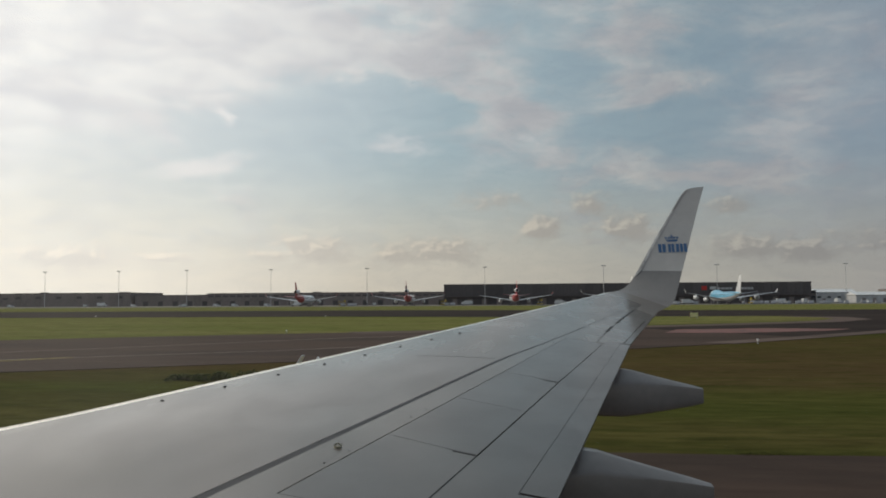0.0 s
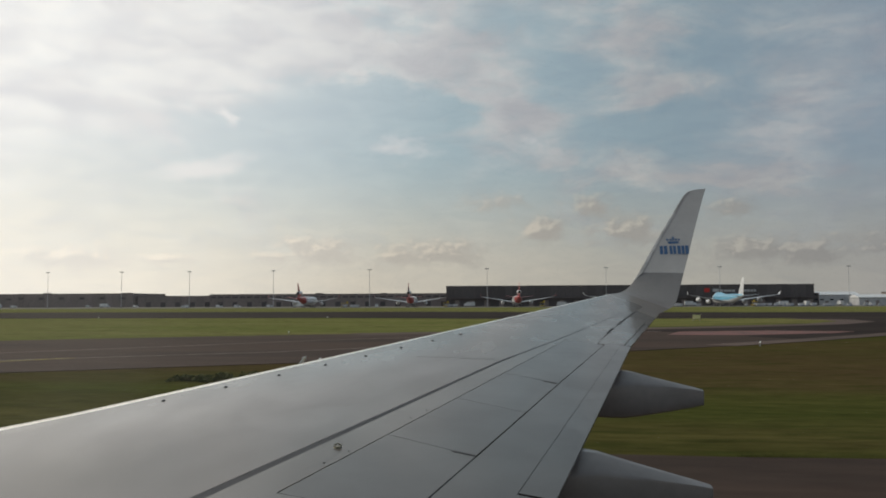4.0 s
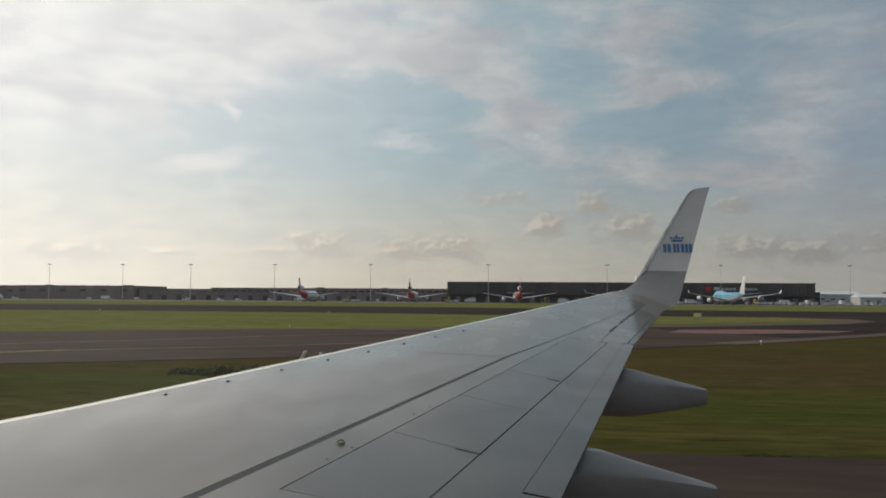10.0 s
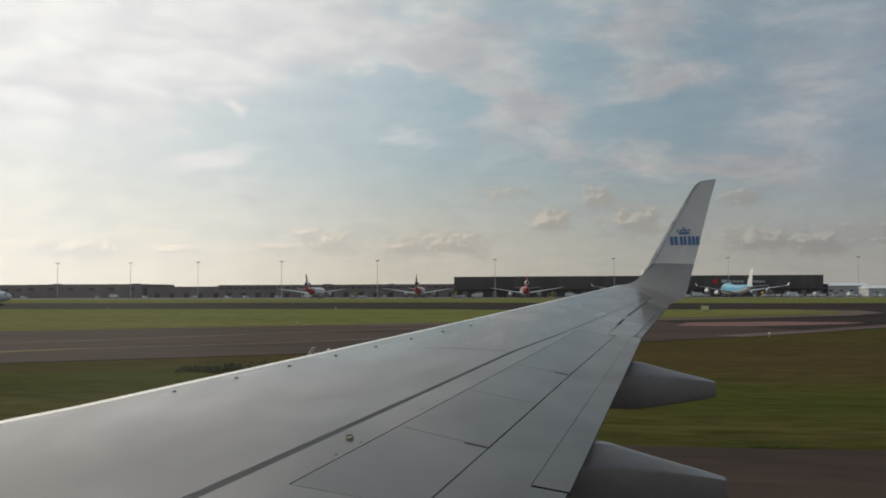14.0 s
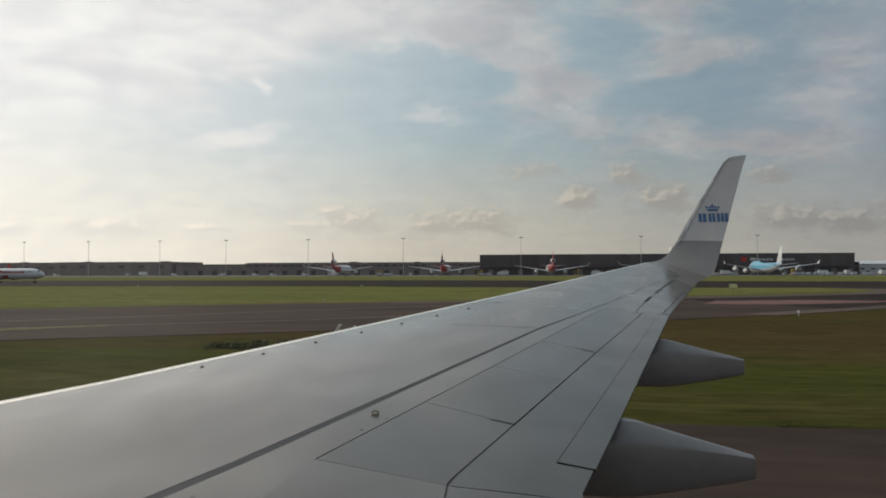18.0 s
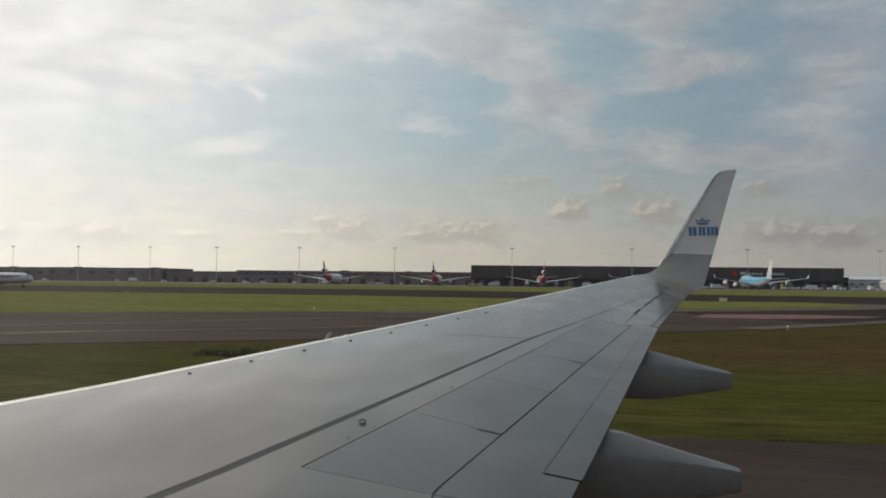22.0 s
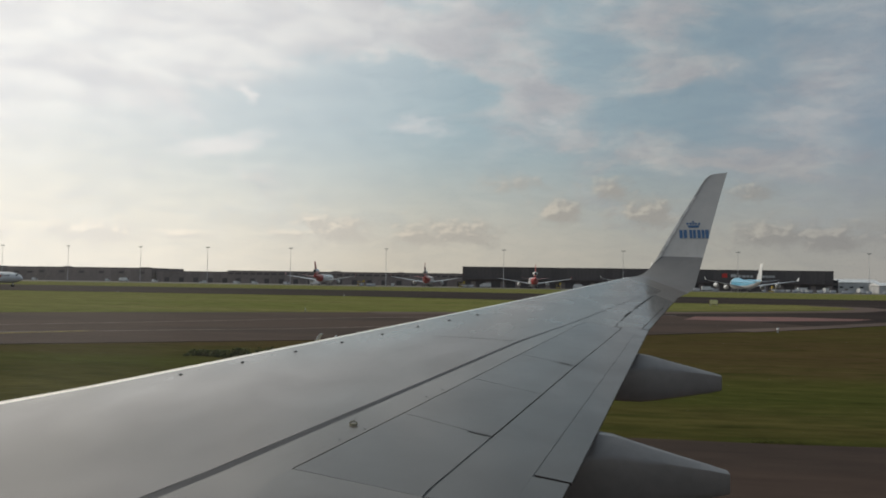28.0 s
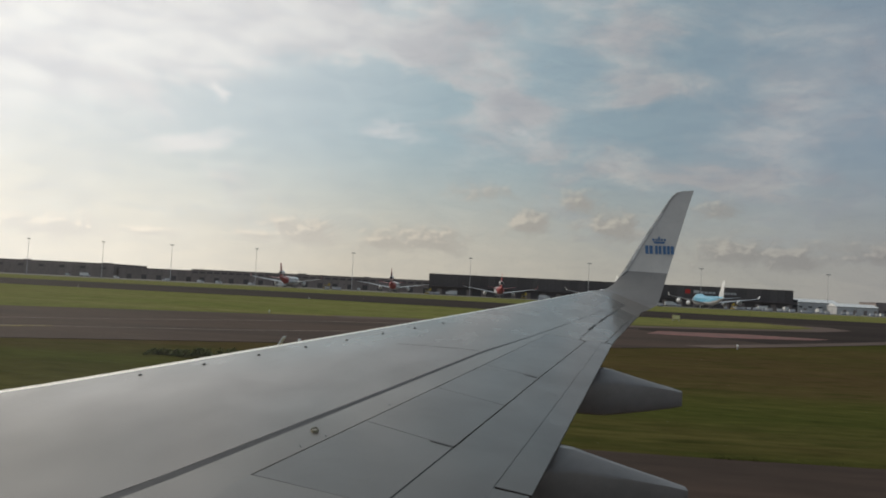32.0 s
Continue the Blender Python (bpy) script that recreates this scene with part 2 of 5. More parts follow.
# ---- materials ----
def material(name, colour, rough=0.5, metal=0.0, second=None, scale=(1, 1, 1), size=1.0, mixing=(0.4, 0.65), fine=0.0, fine_size=20.0,
             bump=0.0, bump_size=30.0, bump_detail=4, island=0.0, coat=0.0, coat_rough=0.06, spec=0.5, rough_var=0.0, coat_var=0.0, coat_tint=(1, 1, 1)):
    """A painted or natural surface: two scales of variation in colour, relief and gloss."""
    m = bpy.data.materials.new(name)
    m.use_nodes = True
    g = Graph(m.node_tree)
    at = g.vec("MULTIPLY", g.node("ShaderNodeTexCoord").outputs["Object"], scale)
    b = g.node("ShaderNodeBsdfPrincipled")
    col = (*colour, 1)
    if second:
        col = g.mix(g.step(g.noise(at, 1 / size, 5, 0.6), mixing[0], mixing[1]), colour, second)
    if fine:
        k = g.step(g.noise(at, fine_size, 4, 0.65), 0.3, 0.7, 1 - fine, 1 + fine, smooth=False)
        col = g.mix(1.0, col, g.join(k, k, k), "MULTIPLY")
    if island:
        k = g.math("MULTIPLY_ADD", g.node("ShaderNodeObjectInfo").outputs["Random"], island, 1 - island / 2)
        col = g.mix(1.0, col, g.join(k, k, k), "MULTIPLY")
    g.put(col, b.inputs["Base Color"])
    r = rough
    if rough_var:
        r = g.step(g.noise(at, fine_size * 0.3, 4, 0.6), 0.3, 0.7, rough - rough_var, rough + rough_var, smooth=False)
    g.put(r, b.inputs["Roughness"])
    b.inputs["Metallic"].default_value = metal
    b.inputs["Specular IOR Level"].default_value = spec
    if coat_var:
        # patchy coat weight imitates mottled cloud reflections, drawn out along the airflow
        worn = g.math("ADD", g.math("MULTIPLY", g.noise(g.vec("MULTIPLY", at, (1.3, 1.9, 1)), 0.9, 5, 0.6, 0.6), 0.6), g.math("MULTIPLY", g.noise(at, 3.1, 4, 0.6), 0.4))
        g.put(g.step(worn, 0.36, 0.64, coat * (1 - coat_var), min(1.0, coat * (1 + coat_var)), smooth=False), b.inputs["Coat Weight"])
    else:
        b.inputs["Coat Weight"].default_value = coat
    b.inputs["Coat Roughness"].default_value = coat_rough
    b.inputs["Coat Tint"].default_value = (*coat_tint, 1)
    if bump:
        n = g.node("ShaderNodeBump")
        n.inputs["Strength"].default_value = bump
        n.inputs["Distance"].default_value = 0.02
        g.put(g.noise(at, bump_size, bump_detail, 0.6), n.inputs["Height"])
        g.put(n.outputs[0], b.inputs["Normal"])
    g.tree.links.new(b.outputs[0], g.node("ShaderNodeOutputMaterial").inputs[0])
    return m


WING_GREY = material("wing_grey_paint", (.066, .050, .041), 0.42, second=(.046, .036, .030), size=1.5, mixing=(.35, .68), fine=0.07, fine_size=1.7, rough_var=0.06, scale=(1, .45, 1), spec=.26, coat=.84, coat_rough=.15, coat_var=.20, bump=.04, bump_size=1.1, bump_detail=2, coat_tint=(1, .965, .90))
# same paint as the skin; the rear panels' dimmer sheen is in its colour
PANEL_DIMMED = material("panel_dimmed_paint", (.045, .037, .037), 0.42, second=(.033, .027, .028), size=1.1, mixing=(.35, .68), fine=0.07, fine_size=2.2, rough_var=0.06, island=0.03, spec=.28, coat=.70, coat_rough=.15, coat_var=.22, bump=.05, bump_size=1.1, bump_detail=2, coat_tint=(1, .965, .90))
# halfway tone, so the painted-in dimming shows no hard edge inboard
INBOARD_DIMMED = material("inboard_dimmed_paint", (.058, .045, .040), 0.42, second=(.041, .033, .029), size=1.3, mixing=(.35, .68), fine=0.07, fine_size=1.9, rough_var=0.06, spec=.27, coat=.79, coat_rough=.15, coat_var=.21, bump=.04, bump_size=1.1, bump_detail=2, coat_tint=(1, .965, .90))
# wing paint lightened in its colour, to offset the winglet's dark reflection
FILLET_LIGHTENED = material("fillet_lightened_paint", (.185, .166, .156), 0.40, second=(.160, .144, .136), size=1.0, mixing=(.35, .68), fine=0.05, fine_size=4, spec=.27, coat=.60, coat_rough=.16, coat_tint=(1, .965, .90))
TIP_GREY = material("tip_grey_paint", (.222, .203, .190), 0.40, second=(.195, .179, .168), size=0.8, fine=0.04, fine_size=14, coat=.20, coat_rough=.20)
TIP_WHITE = material("tip_white_paint", (.575, .53, .485), 0.34, second=(.52, .48, .44), size=0.8, fine=0.03, fine_size=14, coat=.2)
BARE_METAL = material("polished_aluminium", (.90, .86, .78), 0.18, 1.0, second=(.80, .77, .71), size=0.6, fine=0.05, fine_size=20, rough_var=0.06)
EDGE_METAL = material("winglet_edge_metal", (.62, .58, .54), 0.40, 0.35, second=(.34, .32, .30), size=0.35, fine=0.12, fine_size=18)
SEAL = material("dark_sealant", (.040, .039, .043), 0.6, second=(.052, .051, .056), size=0.3, fine=0.1, fine_size=30, spec=.3)
GAP = material("gap_black", (.022, .021, .022), 0.8, second=(.02, .02, .02), size=0.4)
FAIRING_GREY = material("fairing_grey_paint", (.200, .184, .173), 0.42, second=(.170, .157, .148), coat=.62, coat_rough=.15, size=0.9, fine=0.08, fine_size=12, bump=0.03, bump_size=4)
STEEL = material("dull_steel", (.42, .42, .42), 0.4, 0.8, fine=0.1)
BRASS = material("yellowed_fitting", (.20, .18, .12), 0.6, 0.2, fine=0.15, fine_size=60)
LOGO_BLUE = material("logo_blue_paint", (.05, .125, .26), 0.4, second=(.06, .14, .28), size=0.3)


def pane_material():
    """Clear acrylic with a little haze and a few soft smears."""
    m = bpy.data.materials.new("cabin_window_acrylic")
    m.use_nodes = True
    g = Graph(m.node_tree)
    at = g.node("ShaderNodeTexCoord").outputs["Object"]
    smear = g.noise(g.vec("MULTIPLY", at, (1, 1, .55)), 26.0, 3, 0.45, 0.5)
    clear, cloudy, mixed = g.node("ShaderNodeBsdfTransparent"), g.node("ShaderNodeBsdfTranslucent"), g.node("ShaderNodeMixShader")
    cloudy.inputs["Color"].default_value = (.94, .90, .82, 1)
    # haze put in towards the forward edge, standing in for glare, broken by smears
    fore_haze = g.math("MULTIPLY", g.step(g.split(at)[0], 0.01, -0.14), g.step(smear, 0.30, 0.72, 0.55, 1.25))
    g.put(g.math("MULTIPLY_ADD", fore_haze, 0.026, 0.003), mixed.inputs[0])
    g.put(clear.outputs[0], mixed.inputs[1])
    g.put(cloudy.outputs[0], mixed.inputs[2])
    g.put(mixed.outputs[0], g.node("ShaderNodeOutputMaterial").inputs[0])
    return m


PANE = pane_material()


def grass_material():
    """Mown airfield grass: long streaks of green, olive and dry brown, paler far out with haze painted in."""
    m = bpy.data.materials.new("airfield_grass")
    m.use_nodes = True
    g = Graph(m.node_tree)
    at = g.node("ShaderNodeTexCoord").outputs["Object"]
    b = g.node("ShaderNodeBsdfPrincipled")
    streak = g.noise(g.vec("MULTIPLY", at, (0.012, 0.09, 1)), 1.0, 5, 0.6)
    clump0 = g.noise(g.vec("MULTIPLY", at, (0.05, 0.16, 1)), 1.0, 5, 0.6)
    broad = g.noise(g.vec("MULTIPLY", at, (0.006, 0.03, 1)), 1.0, 3, 0.5)
    tuft = g.noise(g.vec("MULTIPLY", at, (0.6, 2.2, 1)), 1.0, 5, 0.7)
    col = g.mix(g.step(streak, 0.36, 0.64), (.060, .056, .016), (.100, .088, .027))
    col = g.mix(g.step(broad, 0.45, 0.64, 0, 0.8), col, (.102, .067, .031))
    fresh = g.noise(g.vec("MULTIPLY", at, (0.010, 0.045, 1)), 1.0, 4, 0.55, 0.4)
    col = g.mix(g.step(fresh, 0.47, 0.62, 0, 0.75), col, (.052, .066, .013))
    band = g.math("ADD", g.split(at)[1], g.math("MULTIPLY", g.math("SUBTRACT", broad, 0.5), 46.0))
    dry = g.math("MULTIPLY", g.step(band, 33, 46), g.step(band, 98, 78))
    col = g.mix(g.math("MULTIPLY", dry, g.step(clump0, 0.3, 0.7, 0.45, 0.95)), col, (.078, .054, .024))
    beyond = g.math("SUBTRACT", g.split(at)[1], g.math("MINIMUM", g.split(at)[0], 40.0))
    dark_green = g.math("MULTIPLY", g.step(band, 78, 96), 0.8)
    col = g.mix(dark_green, col, (.048, .052, .014))
    # outer grass is paler; glow and haze are also put into this colour
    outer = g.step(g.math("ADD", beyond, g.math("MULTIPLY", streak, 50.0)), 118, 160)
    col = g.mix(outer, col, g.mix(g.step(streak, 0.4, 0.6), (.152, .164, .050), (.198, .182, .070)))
    clump = g.noise(g.vec("MULTIPLY", at, (0.22, 0.8, 1)), 1.0, 4, 0.6)
    col = g.mix(g.step(clump, 0.46, 0.70, 0, 0.62), col, (.036, .044, .010))
    k = g.step(tuft, 0.25, 0.75, 0.67, 1.46, smooth=False)
    col = g.mix(1.0, col, g.join(k, k, k), "MULTIPLY")
    g.put(col, b.inputs["Base Color"])
    b.inputs["Roughness"].default_value = 1.0
    b.inputs["Specular IOR Level"].default_value = 0.0
    n = g.node("ShaderNodeBump")
    n.inputs["Strength"].default_value, n.inputs["Distance"].default_value = 0.8, 0.12
    g.put(tuft, n.inputs["Height"])
    g.put(n.outputs[0], b.inputs["Normal"])
    g.tree.links.new(b.outputs[0], g.node("ShaderNodeOutputMaterial").inputs[0])
    return m


GRASS = grass_material()
TARMAC = material("worn_tarmac", (.068, .046, .036), 0.9, second=(.050, .036, .029), size=6.0, scale=(.25, 1, 1), fine=0.14, fine_size=1.5, bump=0.25, bump_size=8, spec=.04)
TARMAC_FAR = material("far_tarmac", (.031, .023, .020), 0.95, second=(.045, .034, .029), size=25.0, scale=(.15, 1, 1), fine=0.12, fine_size=.4, spec=.03)
TARMAC_MID = material("brown_tarmac", (.082, .056, .044), 0.92, second=(.060, .043, .035), size=9.0, scale=(.2, 1, 1), fine=0.12, fine_size=.8, bump=0.2, bump_size=6, spec=.04)
TARMAC_PALE = material("pale_tarmac", (.150, .112, .094), 0.95, second=(.110, .083, .072), size=14.0, scale=(.15, 1, 1), fine=0.10, fine_size=.5, spec=.03)
APRON = material("apron_concrete", (.24, .22, .19), 0.9, second=(.17, .155, .135), size=20.0, scale=(.4, 1, 1), fine=0.1, fine_size=.5, spec=.03)
CONCRETE = material("slab_concrete", (.24, .23, .21), 0.9, second=(.18, .17, .155), size=0.6, fine=0.15, fine_size=12, bump=0.3)
RED_GROUND = material("faded_red_paint", (.20, .075, .06), 0.9, second=(.13, .06, .05), size=3.0, fine=0.2, fine_size=2)
WHITE_LINE = material("worn_white_line", (.26, .22, .19), 0.9, second=(.17, .14, .12), size=0.8, fine=0.2, fine_size=5)
YELLOW_LINE = material("worn_yellow_line", (.42, .33, .05), 0.9, second=(.25, .20, .06), size=0.8, fine=0.2, fine_size=5)
# dark and grey cladding are lightened, with distance haze put into the colour
CLAD_DARK = material("hazed_dark_cladding", (.098, .086, .085), 0.8, second=(.125, .110, .107), size=9.0, scale=(1, 1, .3), fine=0.1, fine_size=1.2, island=0.25)
CLAD_MID = material("hazed_grey_cladding", (.265, .220, .205), 0.8, second=(.215, .18, .17), size=8.0, fine=0.1, fine_size=1, island=0.2)
CLAD_PALE = material("pale_cladding", (.55, .55, .54), 0.6, second=(.46, .46, .46), size=6.0, fine=0.06, fine_size=1, island=0.1)
BRICK_RED = material("brick_brown", (.20, .12, .085), 0.8, second=(.15, .10, .075), size=4.0, fine=0.15, fine_size=3)
BEIGE = material("beige_render", (.42, .35, .26), 0.8, second=(.36, .30, .22), size=4.0, fine=0.1, fine_size=2)
ROOF_FELT = material("roof_felt", (.17, .145, .14), 0.85, second=(.135, .115, .11), size=5.0, fine=0.1, fine_size=1)
DARK_GLASS = material("dark_glass", (.022, .026, .032), 0.12, second=(.03, .034, .04), size=3.0)
JET_WHITE = material("jet_white_paint", (.74, .74, .73), 0.32, second=(.66, .66, .66), size=5.0, fine=0.04, fine_size=1, coat=.3)
JET_GREY = material("jet_grey_metal", (.42, .43, .45), 0.35, 0.3, second=(.36, .37, .39), size=4.0, fine=0.05, fine_size=1)
JET_RED = material("jet_red_paint", (.46, .030, .026), 0.38, second=(.38, .026, .024), size=4.0, fine=0.05, fine_size=1, coat=.2)
JET_BLUE = material("jet_light_blue_paint", (.16, .45, .62), 0.35, second=(.14, .40, .56), size=4.0, fine=0.05, fine_size=1, coat=.2)
JET_NAVY = material("jet_navy_paint", (.045, .065, .14), 0.35, second=(.04, .055, .12), size=4.0, fine=0.05, fine_size=1, coat=.2)
RUBBER = material("tyre_rubber", (.018, .018, .018), 0.8, fine=0.1)
MAST_STEEL = material("galvanised_mast", (.62, .61, .59), 0.6, 0.0, second=(.54, .53, .52), size=3.0)
LAMP_HOUSING = material("lamp_housing", (.30, .30, .30), 0.5, 0.3, fine=0.1)
VAN_WHITE = material("van_white", (.75, .75, .73), 0.4, second=(.65, .65, .63), size=1.5, fine=0.05, island=0.3)
LOADER_YELLOW = material("loader_yellow", (.50, .36, .05), 0.5, fine=0.1, island=0.2)
BOX_SILVER = material("freight_container_metal", (.60, .61, .62), 0.4, 0.5, second=(.5, .5, .5), size=1.0, island=0.3)
CART_BLUE = material("cart_blue", (.07, .13, .26), 0.6, fine=0.1)
SIGN_RED = material("sign_red_face", (.62, .035, .025), 0.45, second=(.52, .03, .022), size=0.5)
SIGN_YELLOW = material("sign_yellow_face", (.80, .74, .38), 0.45, second=(.72, .66, .34), size=0.5)
SIGN_BACK = material("sign_back_brown", (.17, .105, .055), 0.8, second=(.13, .08, .045), size=0.5, fine=0.2)
SIGN_WHITE = material("sign_white_letters", (.80, .80, .78), 0.5)
SOIL = material("dark_soil", (.016, .018, .008), 0.95, second=(.026, .028, .010), size=2.0, fine=0.2, fine_size=3, spec=.05)
BLADE = material("grass_blade", (.064, .066, .017), 1.0, second=(.090, .080, .024), size=3.0, scale=(.3, 1, 1), fine=0.25, fine_size=4, spec=.0)
LEAF = material("tree_leaf", (.040, .050, .018), 0.9, second=(.062, .070, .028), size=2.0, fine=0.3, fine_size=2, spec=.1)
SHRUB_LEAF = material("weed_leaf", (.085, .105, .034), 0.8, second=(.115, .115, .045), size=0.6, fine=0.3, fine_size=6, spec=.2)
BARK = material("tree_bark", (.075, .058, .042), 0.95, second=(.05, .04, .03), size=0.4, bump=0.5, bump_size=8)


# ---- building helpers ----
def mesh_of(name, bm, mat):
    bmesh.ops.recalc_face_normals(bm, faces=bm.faces)
    me = bpy.data.meshes.new(name)
    bm.to_mesh(me)
    bm.free()
    me.materials.append(mat)
    return me


def part(name, bm, mat, parent=None, label="", smooth=False):
    me = mesh_of(name, bm, mat)
    if smooth:
        me.shade_smooth()
        me.set_sharp_from_angle(angle=radians(35))
    ob = new(name, me)
    if parent is not None:
        ob.parent = parent
    if label:
        ob["label"] = label
    return ob


def thing(name, at, label, category, group="", turn=0.0, kind=""):
    ob = new(name)
    ob.empty_display_size = 0.3
    ob.matrix_basis = pose(*at, 0, 0, turn)
    return tagged(ob, label, category, group, kind)


def add_box(bm, lo, hi, bevel=0.0):
    lo, hi = Vector(lo), Vector(hi)
    r = bmesh.ops.create_cube(bm, size=1.0)
    for v in r["verts"]:
        v.co = Vector(((lo[i] + hi[i]) / 2 + v.co[i] * (hi[i] - lo[i]) for i in range(3)))
    if bevel:
        es = list({e for v in r["verts"] for e in v.link_edges})
        bmesh.ops.bevel(bm, geom=es, offset=bevel, segments=1, affect="EDGES")
    return bm


def box(lo, hi, bevel=0.0):
    return add_box(bmesh.new(), lo, hi, bevel)


def add_rod(bm, a, b, r0, r1=None, n=8):
    a, b = Vector(a), Vector(b)
    r1 = r0 if r1 is None else r1
    d = (b - a).normalized()
    u = d.orthogonal().normalized()
    w = d.cross(u)
    rings = []
    for p, r in ((a, r0), (b, r1)):
        rings.append([bm.verts.new(p + (u * math.cos(k * math.tau / n) + w * math.sin(k * math.tau / n)) * r) for k in range(n)])
    for k in range(n):
        bm.faces.new((rings[0][k], rings[0][(k + 1) % n], rings[1][(k + 1) % n], rings[1][k]))
    bm.faces.new(rings[0][::-1])
    bm.faces.new(rings[1])
    return bm


def rod(a, b, r0, r1=None, n=8):
    return add_rod(bmesh.new(), a, b, r0, r1, n)


def add_loft(bm, rings, closed=True, caps=True):
    vs = [[bm.verts.new(p) for p in r] for r in rings]
    n = len(vs[0])
    for a, b in zip(vs, vs[1:]):
        for k in range(n if closed else n - 1):
            bm.faces.new((a[k], a[(k + 1) % n], b[(k + 1) % n], b[k]))
    if caps and closed:
        bm.faces.new(vs[0][::-1])
        bm.faces.new(vs[-1])
    return bm


def loft(rings, closed=True, caps=True):
    return add_loft(bmesh.new(), rings, closed, caps)


def slab(points, z, thick):
    """A flat sheet over a polygon, with its edge."""
    bm = bmesh.new()
    lo = [bm.verts.new((x, y, z - thick)) for x, y in points]
    hi = [bm.verts.new((x, y, z)) for x, y in points]
    bm.faces.new(hi)
    for k in range(len(points)):
        j = (k + 1) % len(points)
        bm.faces.new((lo[k], lo[j], hi[j], hi[k]))
    return bm


def lerp(a, b, k):
    return a + (b - a) * k


# ---- ground ----
def ribbon(points, width, z, mat, label, category="marking"):
    bm = bmesh.new()
    pts = [Vector((x, y, 0)) for x, y in points]
    rows = []
    for k, p in enumerate(pts):
        d = (pts[min(k + 1, len(pts) - 1)] - pts[max(k - 1, 0)]).normalized()
        n = Vector((-d.y, d.x, 0)) * width / 2
        rows.append([p + n + Vector((0, 0, z)), p - n + Vector((0, 0, z)), p - n + Vector((0, 0, z - .005)), p + n + Vector((0, 0, z - .005))])
    return tagged(part("kerb" if category == "kerb" else "line_marking", loft(rows), mat), label, category, kind="structure")


def make_ground():
    bm = bmesh.new()
    xs = [-4200, -1500, -600, -200, -60, 0, 60, 200, 600, 1500, 4200]
    ys = [-600, -60, 0, 30, 90, 200, 500, 1500, 4600]
    grid = [[bm.verts.new((x, y, 0)) for x in xs] for y in ys]
    for a, b in zip(grid, grid[1:]):
        for k in range(len(xs) - 1):
            bm.faces.new((a[k], a[k + 1], b[k + 1], b[k]))
    tagged(part("ground", bm, GRASS), "flat mown airfield grass, green and dry brown, paler far out with painted haze", "grass", kind="structure")
    rng = random.Random(4)

    def edge(x0, x1, y, n, wob):
        return [(lerp(x0, x1, k / n), y + rng.uniform(-wob, wob)) for k in range(n + 1)]

    near = edge(-400, 400, 22.9, 260, 0.12)
    tagged(part("taxiway", slab([(-400, -60)] + [(400, -60)] + near[::-1], 0.03, 0.03), TARMAC), "brown-black worn tarmac taxiway beneath the jet", "taxiway", kind="structure")
    tagged(part("taxiway_far", slab([(-1400, 206), (-60, 204)] + edge(-20, 1400, 190, 30, 1.2) + [(1400, 285), (60, 290), (-60, 335), (-1400, 350)], 0.03, 0.03), TARMAC_FAR),
           "dark tarmac taxiway across the airfield", "taxiway", kind="structure")
    # the exit taxiway: leaves ours ahead of the jet and runs slantwise to the far one
    near_side = [(16, 85), (5, 74), (-4, 66.5), (-15, 59.5), (-26, 53), (-40, 45), (-50, 38.5), (-52.3, 34.5), (-52.0, 30.5), (-49.5, 26.5), (-45, 22.6)]
    far_side = [(-165, 22.6), (-140, 25), (-129, 29), (-121, 35.5), (-115, 41), (-100, 52), (-90, 64), (-77, 74), (-64, 83), (-48, 93), (-32, 101), (-15, 109.5), (0, 119)]
    tagged(part("taxiway_exit", slab(near_side + far_side, 0.036, 0.036), TARMAC_MID), "brown worn tarmac exit taxiway slanting across the grass", "taxiway", kind="structure")
    link = [(16, 85.05), (27, 97), (38, 110), (60, 129), (130, 152), (300, 164), (900, 173), (900, 191), (42, 191), (48, 185), (50.5, 177), (48, 160), (36, 144), (18, 130), (0.1, 119.05)]
    tagged(part("taxiway_link", slab(link, 0.034, 0.034), TARMAC_FAR), "dark tarmac link between two taxiways", "taxiway", kind="structure")
    for pts, w in (([(5, 75.4), (16, 86.6), (27, 98.6), (38, 111.6), (60, 130.6), (130, 153.8), (300, 165.8), (900, 174.8)], 3.0),
                   ([(-32, 99.6), (-15, 108), (0, 117.6), (18, 128.6), (36, 142.6), (46.8, 159), (49.0, 175), (43, 184)], 6.0)):
        ribbon(pts, w, .040, TARMAC_PALE, "pale concrete strip along the tarmac edge", "kerb")
    tagged(part("red_patch", slab([(4, 98), (12, 97), (24, 103.5), (28, 108.5), (19, 112), (7, 108)], 0.044, 0.005), RED_GROUND), "faded red paint on the tarmac", "marking", kind="structure")
    # a second junction far behind the jet
    tagged(part("taxiway_junction", slab([(262, 22.6), (258.5, 26), (257.5, 31), (262, 39), (272, 51), (288, 57), (399, 57), (399, 22.6)], 0.036, 0.036), TARMAC), "brown-black tarmac where two taxiways meet", "taxiway", kind="structure")
    ribbon([(255.4, 29), (255.9, 26), (256.8, 23.2)], .3, .044, WHITE_LINE, "white line painted across the grass corner")
    ribbon([(262 + 9 * k, 54 - .05 * k * k) for k in range(15)], .25, .044, WHITE_LINE, "broken white edge line on the tarmac")
    # markings of the exit taxiway
    ribbon([(-98, 40.5), (-85, 47), (-70, 45), (-58, 47.5), (-45, 55), (-31, 64), (-16, 78), (0, 93)], .28, .046, WHITE_LINE, "worn white line along the exit taxiway")
    ribbon([(-85, 56), (-70, 52), (-57, 57), (-44, 70), (-32, 84), (-15, 98), (5, 110)], .28, .046, WHITE_LINE, "worn white line along the exit taxiway")
